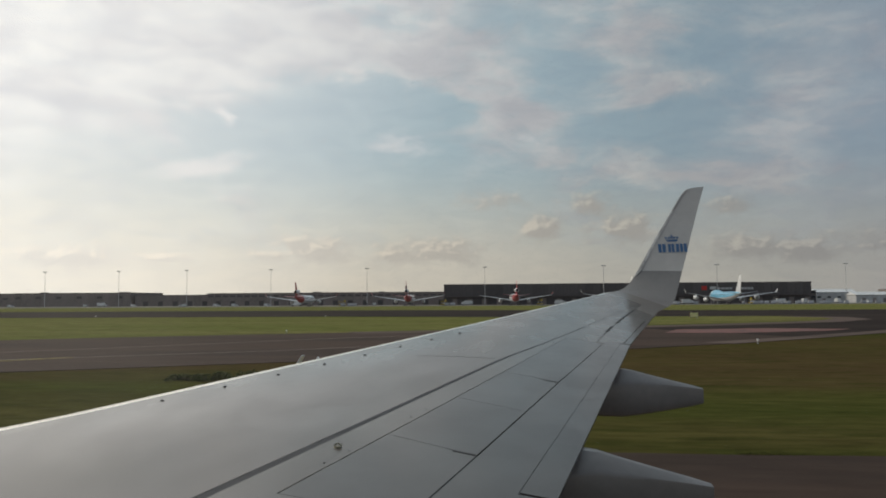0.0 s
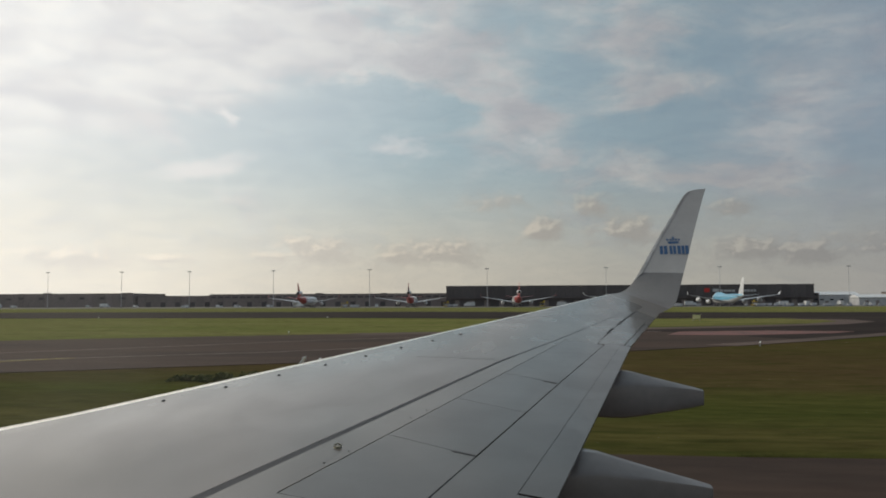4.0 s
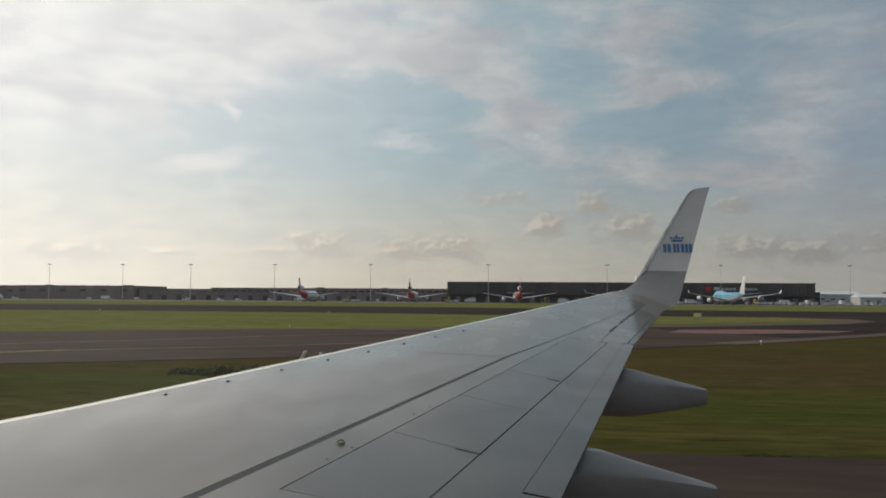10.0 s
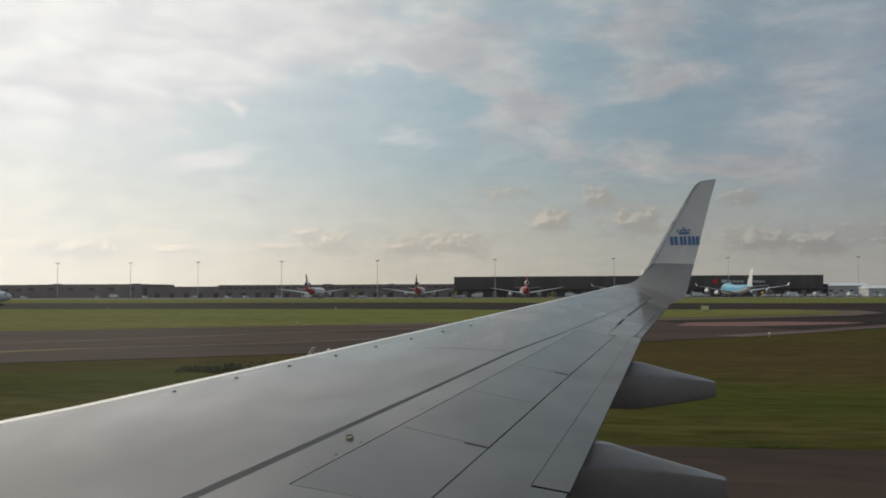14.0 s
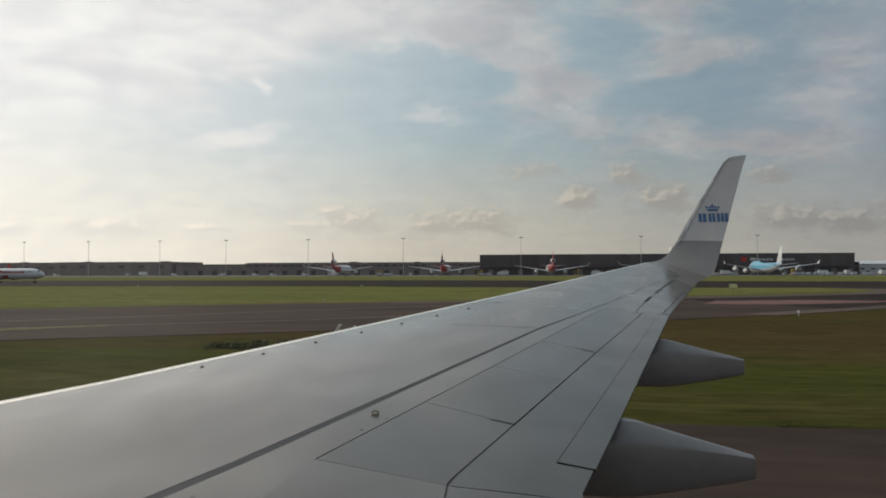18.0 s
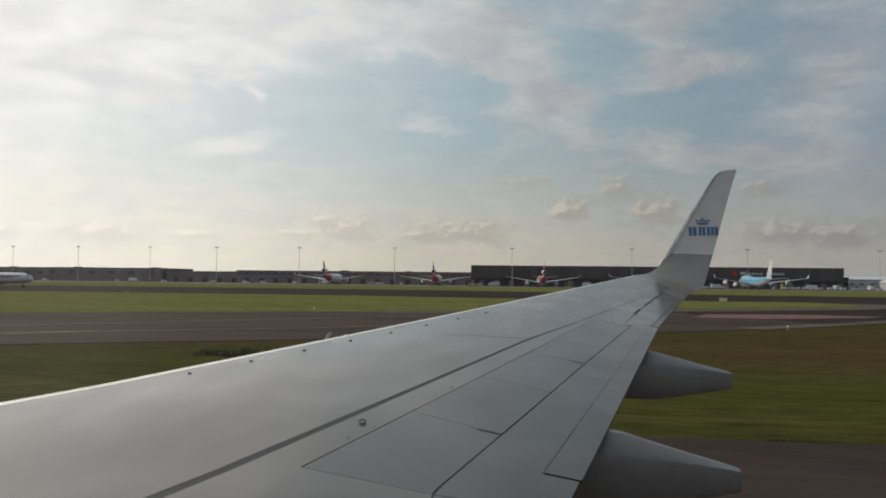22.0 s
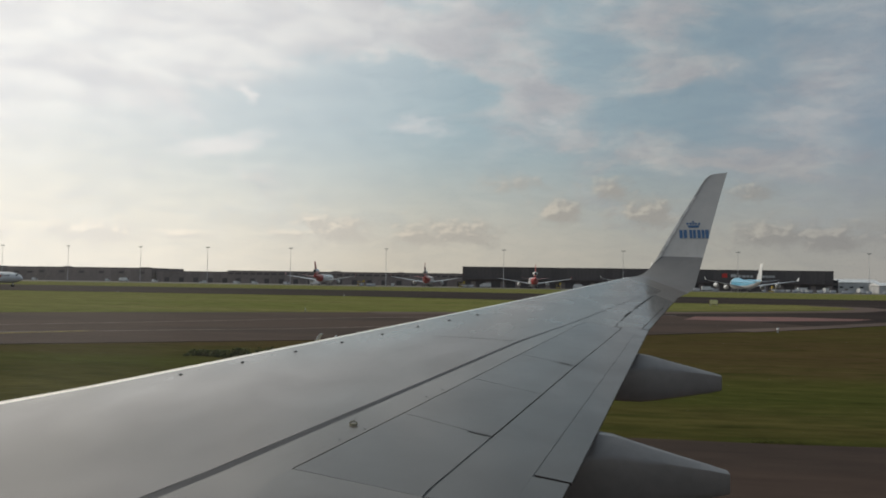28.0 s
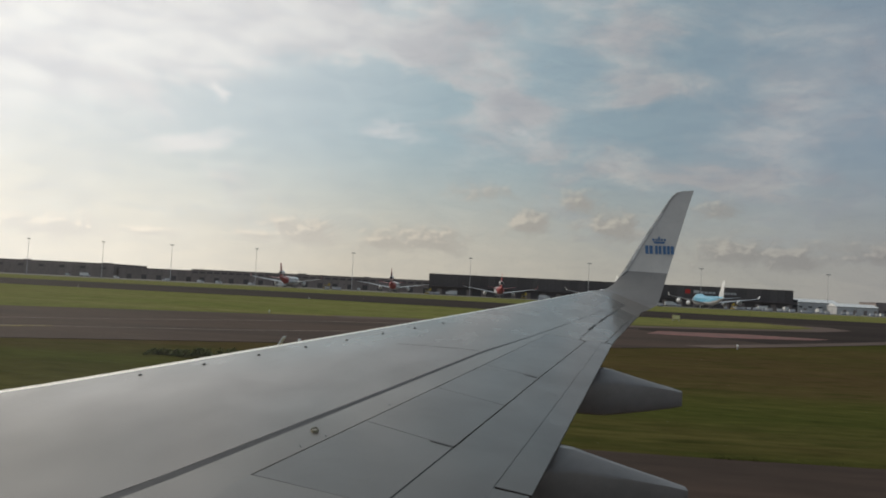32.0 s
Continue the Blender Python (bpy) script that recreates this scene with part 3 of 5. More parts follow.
    curve = [(-54.2, 22.0), (-54.7, 23.9), (-55.6, 24.9), (-56.5, 26.4), (-57.1, 28.4), (-57.4, 30.8), (-57.4, 33), (-57.0, 36.5), (-56.0, 40), (-54.6, 42.8), (-52.6, 45.6), (-50.3, 48), (-47, 51.6), (-42.5, 56.6)]
    for off in (0, .55):
        ribbon([(x - off, y) for x, y in curve], .22, .048, YELLOW_LINE, "worn yellow double line curving across the tarmac")
        ribbon([(-104.5 - off, 19.5), (-102.8 - off, 21.8), (-99.2 - off, 25.6), (-95.3 - off * .3, 29.4), (-88, 36), (-79, 42)], .22, .048, YELLOW_LINE, "worn yellow double line curving across the tarmac")
        ribbon([(-127.2, 20.1 + off), (-122.1, 24.2 + off), (-117, 28.6 + off)], .22, .048, YELLOW_LINE, "worn yellow double line at the taxiway's edge")
    ribbon([(-51.1, 46.7), (-50.2, 44.4), (-49.2, 42.6), (-48.1, 41.4)], .3, .048, YELLOW_LINE, "worn yellow line branching off")
    for a, b in (((-56.9, 28.0), (-52.0, 30.9)), ((-127.6, 27.4), (-124.6, 22.3)), ((-54.6, 45.2), (-50.2, 37.9))):
        ribbon([a, b], .8, .050, YELLOW_LINE, "broad worn yellow bar painted on the tarmac")
    tagged(part("apron", slab([(-1400, 590), (-500, 575), (900, 548), (1400, 548), (1400, 720), (900, 720), (-1400, 800)], 0.03, 0.03), APRON), "pale concrete parking apron", "apron", kind="structure")
    # a dark furrow in the grass
    rings = []
    for k in range(69):
        x = 60 + 5 * k
        y = 50.5 + .006 * x + .25 * math.sin(x * .07) + rng.uniform(-.12, .12)
        w = .32 + rng.uniform(-.1, .12)
        rings.append([(x, y - w, 0.0), (x, y - w * .4, .05), (x, y + w * .5, .06), (x, y + w, 0.0), (x, y, -.05)])
    tagged(part("furrow", loft(rings), SOIL), "dark soil furrow across the mown grass", "furrow", kind="structure")


make_ground()


# ---- the jet that carries the camera: hull, wing, winglet ----
def wing_at(eta, c, lift=0.0, side=1):
    """A point on the wing: eta along the leading edge in metres from the centre line, c from leading (0) to trailing edge (1)."""
    le = Vector((-6.2435 + .523 * (eta - 1.88), eta, 2.482 + .0959 * (eta - 1.88) + .0887 * (eta / 17.16) ** 3))
    y = eta if eta < 5.6 else 5.6 + (eta - 5.6) * .897
    if y < 5.6:
        te = Vector((lerp(.75, .07, (y - 1.88) / 3.72), y, lerp(2.42, 2.76, (y - 1.88) / 3.72)))
    elif y < 11.2:
        k = (y - 5.6) / 5.6
        te = Vector((.07 + 1.06 * k, y, 2.76 + .557 * k))
    else:
        k = (y - 11.2) / 4
        te = Vector((1.13 + .90 * k, y, 3.317 + .303 * k))
    chord = (te - le).length
    p = le.lerp(te, c)
    if side > 0:
        h = .02 * (1 - ((c - .4) / (.4 if c < .4 else .6)) ** 2)
    else:
        h = -.085 * math.sqrt(max(c, 0)) * (1 - c) ** 1.1 * 1.35 - .003
    p.z += h * chord + lift + .023 * min(max(7.4 - eta, 0), 1.4) * (1 - min(max(c, 0), 1)) ** 4
    return p


def wing_patch(fore, aft, c0, c1, thick=0.02, lift=0.0, ne=24, nc=8):
    """A skin panel between two lines of c; fore and aft give eta at its ends along each line."""
    bm = bmesh.new()
    tops, lows = [], []
    for i in range(ne + 1):
        for rows, dz in ((tops, lift), (lows, lift - thick)):
            row = []
            for j in range(nc + 1):
                k = j / nc
                eta = lerp(lerp(fore[0], aft[0], k), lerp(fore[1], aft[1], k), i / ne)
                ca = c0(eta) if callable(c0) else c0
                cb = c1(eta) if callable(c1) else c1
                row.append(bm.verts.new(wing_at(eta, lerp(ca, cb, k), dz)))
            rows.append(row)
    for i in range(ne):
        for j in range(nc):
            bm.faces.new((tops[i][j], tops[i][j + 1], tops[i + 1][j + 1], tops[i + 1][j]))
            bm.faces.new((lows[i][j], lows[i + 1][j], lows[i + 1][j + 1], lows[i][j + 1]))
    for i in range(ne):
        bm.faces.new((tops[i][0], tops[i + 1][0], lows[i + 1][0], lows[i][0]))
        bm.faces.new((tops[i][nc], lows[i][nc], lows[i + 1][nc], tops[i + 1][nc]))
    for j in range(nc):
        bm.faces.new((tops[0][j], lows[0][j], lows[0][j + 1], tops[0][j + 1]))
        bm.faces.new((tops[ne][j], tops[ne][j + 1], lows[ne][j + 1], lows[ne][j]))
    return bm


# winglet sections: leading and trailing edge, from the wing's end up to the top
WINGLET = [((1.297, 16.30, 3.937), (2.03, 15.20, 3.62)), ((1.56, 16.52, 3.972), (2.29, 15.85, 3.688)), ((1.74, 16.68, 4.075), (2.45, 16.16, 3.785)),
           ((1.86, 16.79, 4.22), (2.575, 16.47, 4.03)), ((1.945, 16.88, 4.33), (2.69, 16.70, 4.31)), ((2.10, 16.98, 4.60), (2.78, 16.84, 4.55)),
           ((2.37, 17.13, 5.04), (2.91, 17.01, 4.95)), ((2.75, 17.33, 5.64), (3.10, 17.23, 5.52)), ((2.84, 17.37, 5.77), (3.18, 17.33, 5.74)),
           ((2.93, 17.39, 5.845), (3.22, 17.38, 5.84)), ((3.02, 17.40, 5.875), (3.238, 17.40, 5.895))]


def winglet_normal(k):
    a, b = WINGLET[max(k - 1, 0)], WINGLET[min(k + 1, len(WINGLET) - 1)]
    up = (Vector(b[0]) + Vector(b[1]) - Vector(a[0]) - Vector(a[1])).normalized()
    along = (Vector(WINGLET[k][1]) - Vector(WINGLET[k][0])).normalized()
    return along.cross(up).normalized()  # towards the hull


def winglet_line(s):
    """Leading and trailing edge at a place between the sections, on a smooth curve through them."""
    k = min(int(s), len(WINGLET) - 2)
    u = s - k
    out = []
    for j in (0, 1):
        a, b, c, d = (Vector(WINGLET[min(max(k + o, 0), len(WINGLET) - 1)][j]) for o in (-1, 0, 1, 2))
        out.append(.5 * (2 * b + (c - a) * u + (2 * a - 5 * b + 4 * c - d) * u * u + (3 * b - a - 3 * c + d) * u ** 3))
    return out


def smooth_ring(s, thick=0.09):
    le, te = winglet_line(s)
    p, q = winglet_line(max(s - .05, 0)), winglet_line(s + .05)
    n = (te - le).cross(q[0] + q[1] - p[0] - p[1]).normalized()
    if n.dot(Vector((0, -.6, .8))) < 0:
        n = -n
    chord = (te - le).length
    ring = []
    for c, side in [(0, 0), (.04, 1), (.15, 1), (.35, 1), (.6, 1), (.85, 1), (1, 0), (.85, -1), (.6, -1), (.35, -1), (.15, -1), (.04, -1)]:
        h = thick * chord * (math.sqrt(c) * (1 - c) * 1.3 + .006) * (0.18 if side > 0 else 1.0)
        ring.append(le.lerp(te, c) + n * h * side)
    return ring


def winglet_ring(k, thick=0.09, span=(0.0, 1.0)):
    le, te = Vector(WINGLET[k][0]), Vector(WINGLET[k][1])
    n = winglet_normal(k)
    if n.y > 0 and k > 2:
        n = -n
    if k <= 2 and n.z < 0:
        n = -n
    chord = (te - le).length
    ring = []
    for c, s in [(0, 0), (.04, 1), (.15, 1), (.35, 1), (.6, 1), (.85, 1), (1, 0), (.85, -1), (.6, -1), (.35, -1), (.15, -1), (.04, -1)]:
        h = thick * chord * (math.sqrt(c) * (1 - c) * 1.3 + .006) * (0.18 if s > 0 else 1.0)
        ring.append(le.lerp(te, lerp(span[0], span[1], c)) + n * h * s)
    return ring


def make_jet():
    jet = thing("passenger_jet", (0, 0, 0), "grey-winged passenger jet standing on the tarmac taxiway", "aircraft")
    # hull with one window opening
    bm = bmesh.new()
    xs = [-17.5, -16.8, -15.5, -13.5, -11, -8, -5, -3, -1.5, -0.7, -0.26, 0.20, 0.7, 1.5, 3, 6, 9, 12, 15, 18, 20.5, 21.5]
    hole = (9, 10)
    angs = [-90, -70, -50, -30, -15, -4, 1.5, 17.5, 24, 40, 60, 90, 130, 180, 220, 250]
    for r_off in (0.0, -0.07):
        rings = []
        for x in xs:
            k = 1.0
            if x < -13.5:
                k = math.sqrt(max(0.02, 1 - ((-13.5 - x) / 4.05) ** 2))
            if x > 12:
                k = max(0.08, 1 - ((x - 12) / 9.9) ** 1.6)
            zc = 3.45 + (0.9 * (1 - k) if x > 12 else -0.35 * (1 - k))
            rings.append([bm.verts.new((x, (1.88 * k + r_off * k) * math.cos(radians(a)), zc + (1.95 * k + r_off * k) * math.sin(radians(a)))) for a in angs])
        for i, (a, b) in enumerate(zip(rings, rings[1:])):
            for j in range(len(angs)):
                if xs[i] == -0.26 and angs[j] == 1.5:
                    continue
                bm.faces.new((a[j], a[(j + 1) % len(angs)], b[(j + 1) % len(angs)], b[j]))
        for r in (rings[0], rings[-1]):
            bm.faces.new(r)
    part("fuselage", bm, JET_WHITE, jet, "plain white painted hull", smooth=True)
    pane = part("cabin_window_pane", box((-.27, 1.845, 3.49), (.21, 1.849, 4.05)), PANE, jet, "clear acrylic cabin window with faint haze")
    pane.visible_shadow = False
    # wing: dark inner shell, then skin panels with open joints
    shell = []
    for i in range(41):
        eta = lerp(1.7, 16.3, i / 40)
        up = [wing_at(eta, c, -0.028) for c in (.012, .1, .3, .5, .7, .85, .975)]
        dn = [wing_at(eta, c, 0.0, -1) for c in (.99, .85, .6, .35, .15, .05, .012)]
        shell.append(up + dn)
    wing = part("wing", loft(shell), GAP, jet, "grey swept wing with open panel joints", smooth=True)
    skin_end = 16.3

    def lip():
        rings = []
        for i in range(61):
            eta = lerp(1.88, skin_end, i / 60)
            rings.append([wing_at(eta, .058), wing_at(eta, .036, -.0024), wing_at(eta, .014, -.0056), wing_at(eta, .003, -.011), wing_at(eta, -.004, -.021), wing_at(eta, -.007, -.04),
                          wing_at(eta, .002, -.08), wing_at(eta, .05, -.06)])
        return loft(rings)

    part("leading_edge", lip(), BARE_METAL, wing, "bright polished metal leading edge", smooth=True)
    p0, p1 = wing_at(6.01, .6180), wing_at(10.03, .6155)

    def dark(e):
        """Chord fraction of the sealed joint, straight in plan inboard."""
        if e > 10.03:
            return lerp(.6155, .661, (e - 10.03) / 1.92) if e < 12 else .66
        c = .6
        for _ in range(12):
            q = wing_at(e, c)
            c -= (q.x - lerp(p0.x, p1.x, (q.y - p0.y) / (p1.y - p0.y))) / (wing_at(e, c + .5) - wing_at(e, c - .5)).length
        return c

    def seal_half(e):
        return lerp(.0078, .0064, (e - 5) / 4) if e < 9 else lerp(.0064, .0030, min(1, max(0, e - 10) / 1.4))

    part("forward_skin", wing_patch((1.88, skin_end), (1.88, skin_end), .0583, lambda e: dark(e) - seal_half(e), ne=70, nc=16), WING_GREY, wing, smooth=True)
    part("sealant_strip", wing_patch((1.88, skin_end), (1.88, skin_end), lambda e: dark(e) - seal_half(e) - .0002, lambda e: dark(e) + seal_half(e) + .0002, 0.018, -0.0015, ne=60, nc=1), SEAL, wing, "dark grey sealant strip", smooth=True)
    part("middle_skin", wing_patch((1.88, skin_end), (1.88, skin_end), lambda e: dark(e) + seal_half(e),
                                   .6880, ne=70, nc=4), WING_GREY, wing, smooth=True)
    part("cross_seal", wing_patch((5.095, 5.14), (4.59, 4.635), .624, .70, 0.012, 0.002, ne=1, nc=6), SEAL, wing)
    part("skin_seam", wing_patch((9.90, 9.918), (10.02, 10.038), .33, .597, 0.004, 0.0012, ne=1, nc=8), PANEL_DIMMED, wing)
    # inboard fixed panel, spoilers
    def rear(e):
        """Chord fraction of the joint between spoilers and flap."""
        return .8565 if e < 5.6 else lerp(.8570, .8640, (e - 5.6) / 3.6) if e < 9.2 else lerp(.8640, .8775, min(1, (e - 9.2) / 2.4))

    part("inboard_panel", wing_patch((1.88, 5.749), (1.88, 5.559), .68805, lambda e: rear(e) - .0012, ne=24, nc=8), INBOARD_DIMMED, wing, smooth=True)
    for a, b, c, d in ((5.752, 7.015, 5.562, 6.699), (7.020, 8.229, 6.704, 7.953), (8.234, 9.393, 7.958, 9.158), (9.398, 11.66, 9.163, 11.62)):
        part("spoiler", wing_patch((a, b), (c, d), .6900, lambda e: rear(e) - .0016, ne=14, nc=6, thick=0.026), PANEL_DIMMED, wing, smooth=True)
    for e0, e1 in ((6.72, 6.76), (9.16, 9.20)):
        part("spoiler_slot", wing_patch((e0 + .03, e0 + .055), (e0 - .03, e0 - .005), .818, .858, 0.003, 0.0015, ne=1, nc=3), GAP, wing)
    # grey strip added in the joint, softening the dark of its inboard end
    part("flap_joint_filler", wing_patch((1.88, 6.7), (1.88, 6.7), lambda e: rear(e) - .003, lambda e: rear(e) + .003, 0.008, -0.003, ne=40, nc=1), SEAL, wing, "grey filler strip added in the flap joint to soften its dark line", smooth=True)
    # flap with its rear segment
    part("inboard_flap", wing_patch((1.88, 5.55), (1.88, 5.545), lambda e: rear(e) + .0012, .998, ne=24, nc=6, thick=0.018), PANEL_DIMMED, wing, smooth=True)
    part("flap", wing_patch((5.558, 11.72), (5.56, 11.76), lambda e: rear(e) + .0012, .9512, ne=40, nc=4, thick=0.018), PANEL_DIMMED, wing, smooth=True)
    part("flap_inner_edge", wing_patch((5.56, 6.06), (5.54, 6.015), .9513, .998, ne=4, nc=3, thick=0.016), PANEL_DIMMED, wing, smooth=True)
    part("rear_flap", wing_patch((6.085, 11.74), (6.035, 11.77), .9526, 1.0, ne=40, nc=3, thick=0.016, lift=.002), PANEL_DIMMED, wing, smooth=True)
    # another added grey strip, which lightens the joint's dark line
    part("rear_joint_filler", wing_patch((6.085, 11.70), (6.04, 11.74), .9505, .9533, 0.008, -0.002, ne=40, nc=1), SEAL, wing, "grey filler strip added in the rear flap joint to soften its dark line", smooth=True)
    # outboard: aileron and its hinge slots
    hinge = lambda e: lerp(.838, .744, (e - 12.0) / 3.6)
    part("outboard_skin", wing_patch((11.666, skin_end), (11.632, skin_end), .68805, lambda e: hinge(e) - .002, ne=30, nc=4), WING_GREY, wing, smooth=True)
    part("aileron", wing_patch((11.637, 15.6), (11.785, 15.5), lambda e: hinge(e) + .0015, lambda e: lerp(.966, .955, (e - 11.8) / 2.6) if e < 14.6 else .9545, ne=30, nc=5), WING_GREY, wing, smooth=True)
    part("aileron_tab", wing_patch((11.80, 14.4), (11.82, 14.4), lambda e: lerp(.970, .959, (e - 11.8) / 2.6), 1.0, ne=20, nc=2, thick=0.014), PANEL_DIMMED, wing, smooth=True)
    part("aileron_edge", wing_patch((14.42, 15.6), (14.42, 15.5), .9565, 1.0, ne=10, nc=2, thick=0.014), WING_GREY, wing, smooth=True)
    part("tip_skin", wing_patch((15.62, skin_end), (15.52, skin_end), lambda e: hinge(e), 1.0, ne=6, nc=6), FILLET_LIGHTENED, wing, smooth=True)
    for e0, e1 in ((12.62, 13.22), (13.60, 15.40)):
        part("hinge_slot", wing_patch((e0, e1), (e0, e1), lambda e: hinge(e) - .012, lambda e: hinge(e) + .004, 0.006, 0.003, ne=10, nc=1), GAP, wing, "black open hinge slot")
    # fasteners along the slat, and the tie-down ring
    for k in range(8):
        eta = 7.75 + .5364 * k
        c = .116 + .0085 * max(k, 0) - (0.002 * k if k < 0 else 0)
        p = wing_at(eta, c)
        bm = rod(p + Vector((0, 0, -.004)), p + Vector((0, 0, .005)), .018, .015, 12)
        add_rod(bm, p + Vector((0, 0, .0045)), p + Vector((0, 0, .008)), .013, .007, 12)
        stud = part("fastener", bm, SEAL, wing)
        part("fastener_head", rod(p + Vector((0, 0, .0075)), p + Vector((0, 0, .011)), .006, .0045, 8), STEEL, stud)
    p = wing_at(6.638, .655)
    ring = part("tie_down_ring", rod(p + Vector((0, 0, -.003)), p + Vector((0, 0, .008)), .026, .022, 12), BRASS, wing, "small yellowed tie-down ring")
    bm = bmesh.new()
    for k in range(10):
        a0, a1 = math.pi * k / 10, math.pi * (k + 1) / 10
        add_rod(bm, p + Vector((.022 * math.cos(a0), .010 * math.sin(a0), .006 + .015 * math.sin(a0))), p + Vector((.022 * math.cos(a1), .010 * math.sin(a1), .006 + .015 * math.sin(a1))), .005, n=6)
    part("loop", bm, BRASS, ring)
    for e, c in ((6.314, 0.6765), (6.581, 0.6797), (7.507, 0.6738), (7.763, 0.6759)):
        q = wing_at(e, c)
        part("stud", rod(q + Vector((0, 0, -.003)), q + Vector((0, 0, .002)), .008, .007, 8), SEAL, wing)
    # flap track fairings
    for y, x0, x1, zt, zb, tip_t, tip_b, w in ((10.05, -1.2, 1.675, 3.160, 2.68, 2.955, 2.80, .17), (7.05, -1.9, 1.13, 2.905, 2.41, 2.672, 2.53, .18)):
        edge = wing_at(5.6 + (y - 5.6) / .897, 1.0).x
        knee = (edge - x0) / (x1 - x0)
        rings = []
        for k in range(27):
            u = k / 26
            x = lerp(x0, x1, u)
            if u < knee:
                v = u / knee
                top, bot = zt - .02 - .10 * (1 - v), lerp(zt - .16, zb, math.sin(v * math.pi / 2))
                half = w * (0.15 + .85 * math.sin(v * math.pi / 2))
            else:
                v = (u - knee) / (1 - knee)
                top, bot = lerp(zt - .008, tip_t, v ** .9), lerp(zb, tip_b, v ** 1.12)
                half = w * lerp(1, .40, v ** 1.1)
            if k == 26:
                half, top, bot = half * .94, top - .005, bot + .006
            drop = lerp(.13, .006, v ** .7) if u >= knee else .13
            side = [(.20, top), (.34, top - .004), (.90, top - drop * .86), (.97, top - drop), (1.0, top - drop - .02), (1.0, lerp(top, bot, .72)),
                    (.98, lerp(top, bot, .86)), (.90, lerp(top, bot, .95)), (.70, lerp(top, bot, .99)), (.30, bot)]
            ring = [(x, y + half * c, z) for c, z in side] + [(x, y - half * c, z) for c, z in side[::-1]]
            rings.append(ring)
        part("flap_track_fairing", loft(rings), FAIRING_GREY, wing, "smooth grey canoe-shaped fairing under the trailing edge", smooth=True)
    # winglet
    part("winglet_fillet", loft([smooth_ring(k * .1) for k in range(0, 11)]), FILLET_LIGHTENED, jet, "grey wing skin curving up into the winglet, lightened to offset a dark reflection", smooth=True)
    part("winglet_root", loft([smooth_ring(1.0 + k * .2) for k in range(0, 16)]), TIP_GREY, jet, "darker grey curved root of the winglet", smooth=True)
    upper = part("winglet", loft([winglet_ring(k) for k in range(4, len(WINGLET))]), TIP_WHITE, jet, "pale grey upswept winglet with a blue emblem", smooth=True)

    strip = []
    for k in range(3, 10):
        le, te = Vector(WINGLET[k][0]), Vector(WINGLET[k][1])
        n = winglet_normal(k)
        n = -n if n.y > 0 else n
        f = .3 if k == 3 else 1.0
        strip.append([le - (te - le) * .010 * f - n * .004, le - (te - le) * .004 * f + n * .012 * f, le.lerp(te, .04 * f) + n * .019 * f, le.lerp(te, .085 * f) + n * .018 * f, le.lerp(te, .085 * f) + n * .004, le - n * .008])
    part("winglet_edge", loft(strip), EDGE_METAL, upper, "dull worn metal leading edge of the winglet", smooth=True)

    def face(s, c, off=0.012):
        k = min(int(s), len(WINGLET) - 2)
        a = Vector(WINGLET[k][0]).lerp(Vector(WINGLET[k][1]), c)
        b = Vector(WINGLET[k + 1][0]).lerp(Vector(WINGLET[k + 1][1]), c)
        n = -winglet_normal(k) if winglet_normal(k).y > 0 else winglet_normal(k)
        return a.lerp(b, s - k) + n * off

    def on_face(x, z):
        """The winglet's inner face at a given x and height."""
        s, c = 5.3, .5
        for _ in range(40):
            p = face(s, c)
            s = min(max(s + (z - p.z) * 1.6, 4.0), 7.9)
            c += (x - face(s, c).x) * 1.2
        return face(s, c)

    def decal(name, pts, parent):
        bm = bmesh.new()
        f = [bm.verts.new(on_face(x, z)) for x, z in pts]
        b = [bm.verts.new(on_face(x, z) + Vector((0, .006, 0))) for x, z in pts]
        bm.faces.new(f)
        for i in range(len(pts)):
            j = (i + 1) % len(pts)
            bm.faces.new((f[i], b[i], b[j], f[j]))
        return part(name, bm, LOGO_BLUE, parent)

    zb, zt = 4.66, 4.815
    for x0, x1 in ((2.328, 2.382), (2.400, 2.458), (2.498, 2.545), (2.560, 2.606), (2.634, 2.686), (2.704, 2.750), (2.768, 2.822)):
        decal("emblem_bar", [(x0, zb), (x1, zb), (x1, zt), (x0, zt)], upper)
    decal("emblem_band", [(2.49, 4.855), (2.66, 4.855), (2.675, 4.895), (2.475, 4.895)], upper)
    for x in (2.475, 2.53, 2.62, 2.675):
        decal("emblem_dot", [(x + .021 * math.cos(k * math.tau / 8), 4.928 + .021 * math.sin(k * math.tau / 8)) for k in range(8)], upper)
    decal("emblem_top", [(2.56, 4.91), (2.59, 4.91), (2.59, 4.985), (2.56, 4.985)], upper)
    # undercarriage
    for x, ys, r in ((-1.4, (2.55, 3.15), .55), (-14.0, (-.2, .2), .34)):
        leg = part("landing_gear_leg", rod((x, sum(ys) / 2, r), (x, sum(ys) / 2, 2.6 if r > .5 else 1.9), .09, .11, 10), STEEL, jet)
        for y in ys:
            tyre = part("tyre", rod((x, y - .17, r + .03), (x, y + .17, r + .03), r, n=24), RUBBER, jet)
            part("rim", rod((x, y - .175, r + .03), (x, y + .175, r + .03), r * .5, n=16), STEEL, tyre)


make_jet()


# ---- parked aircraft across the airfield ----
def plane_profile(kind):
    return {"tri": dict(length=61, span=51.7, radius=3.0, fin=17.4), "jumbo": dict(length=70, span=62, radius=3.25, fin=19.3),
            "small": dict(length=39.5, span=35, radius=1.9, fin=12.5)}[kind]


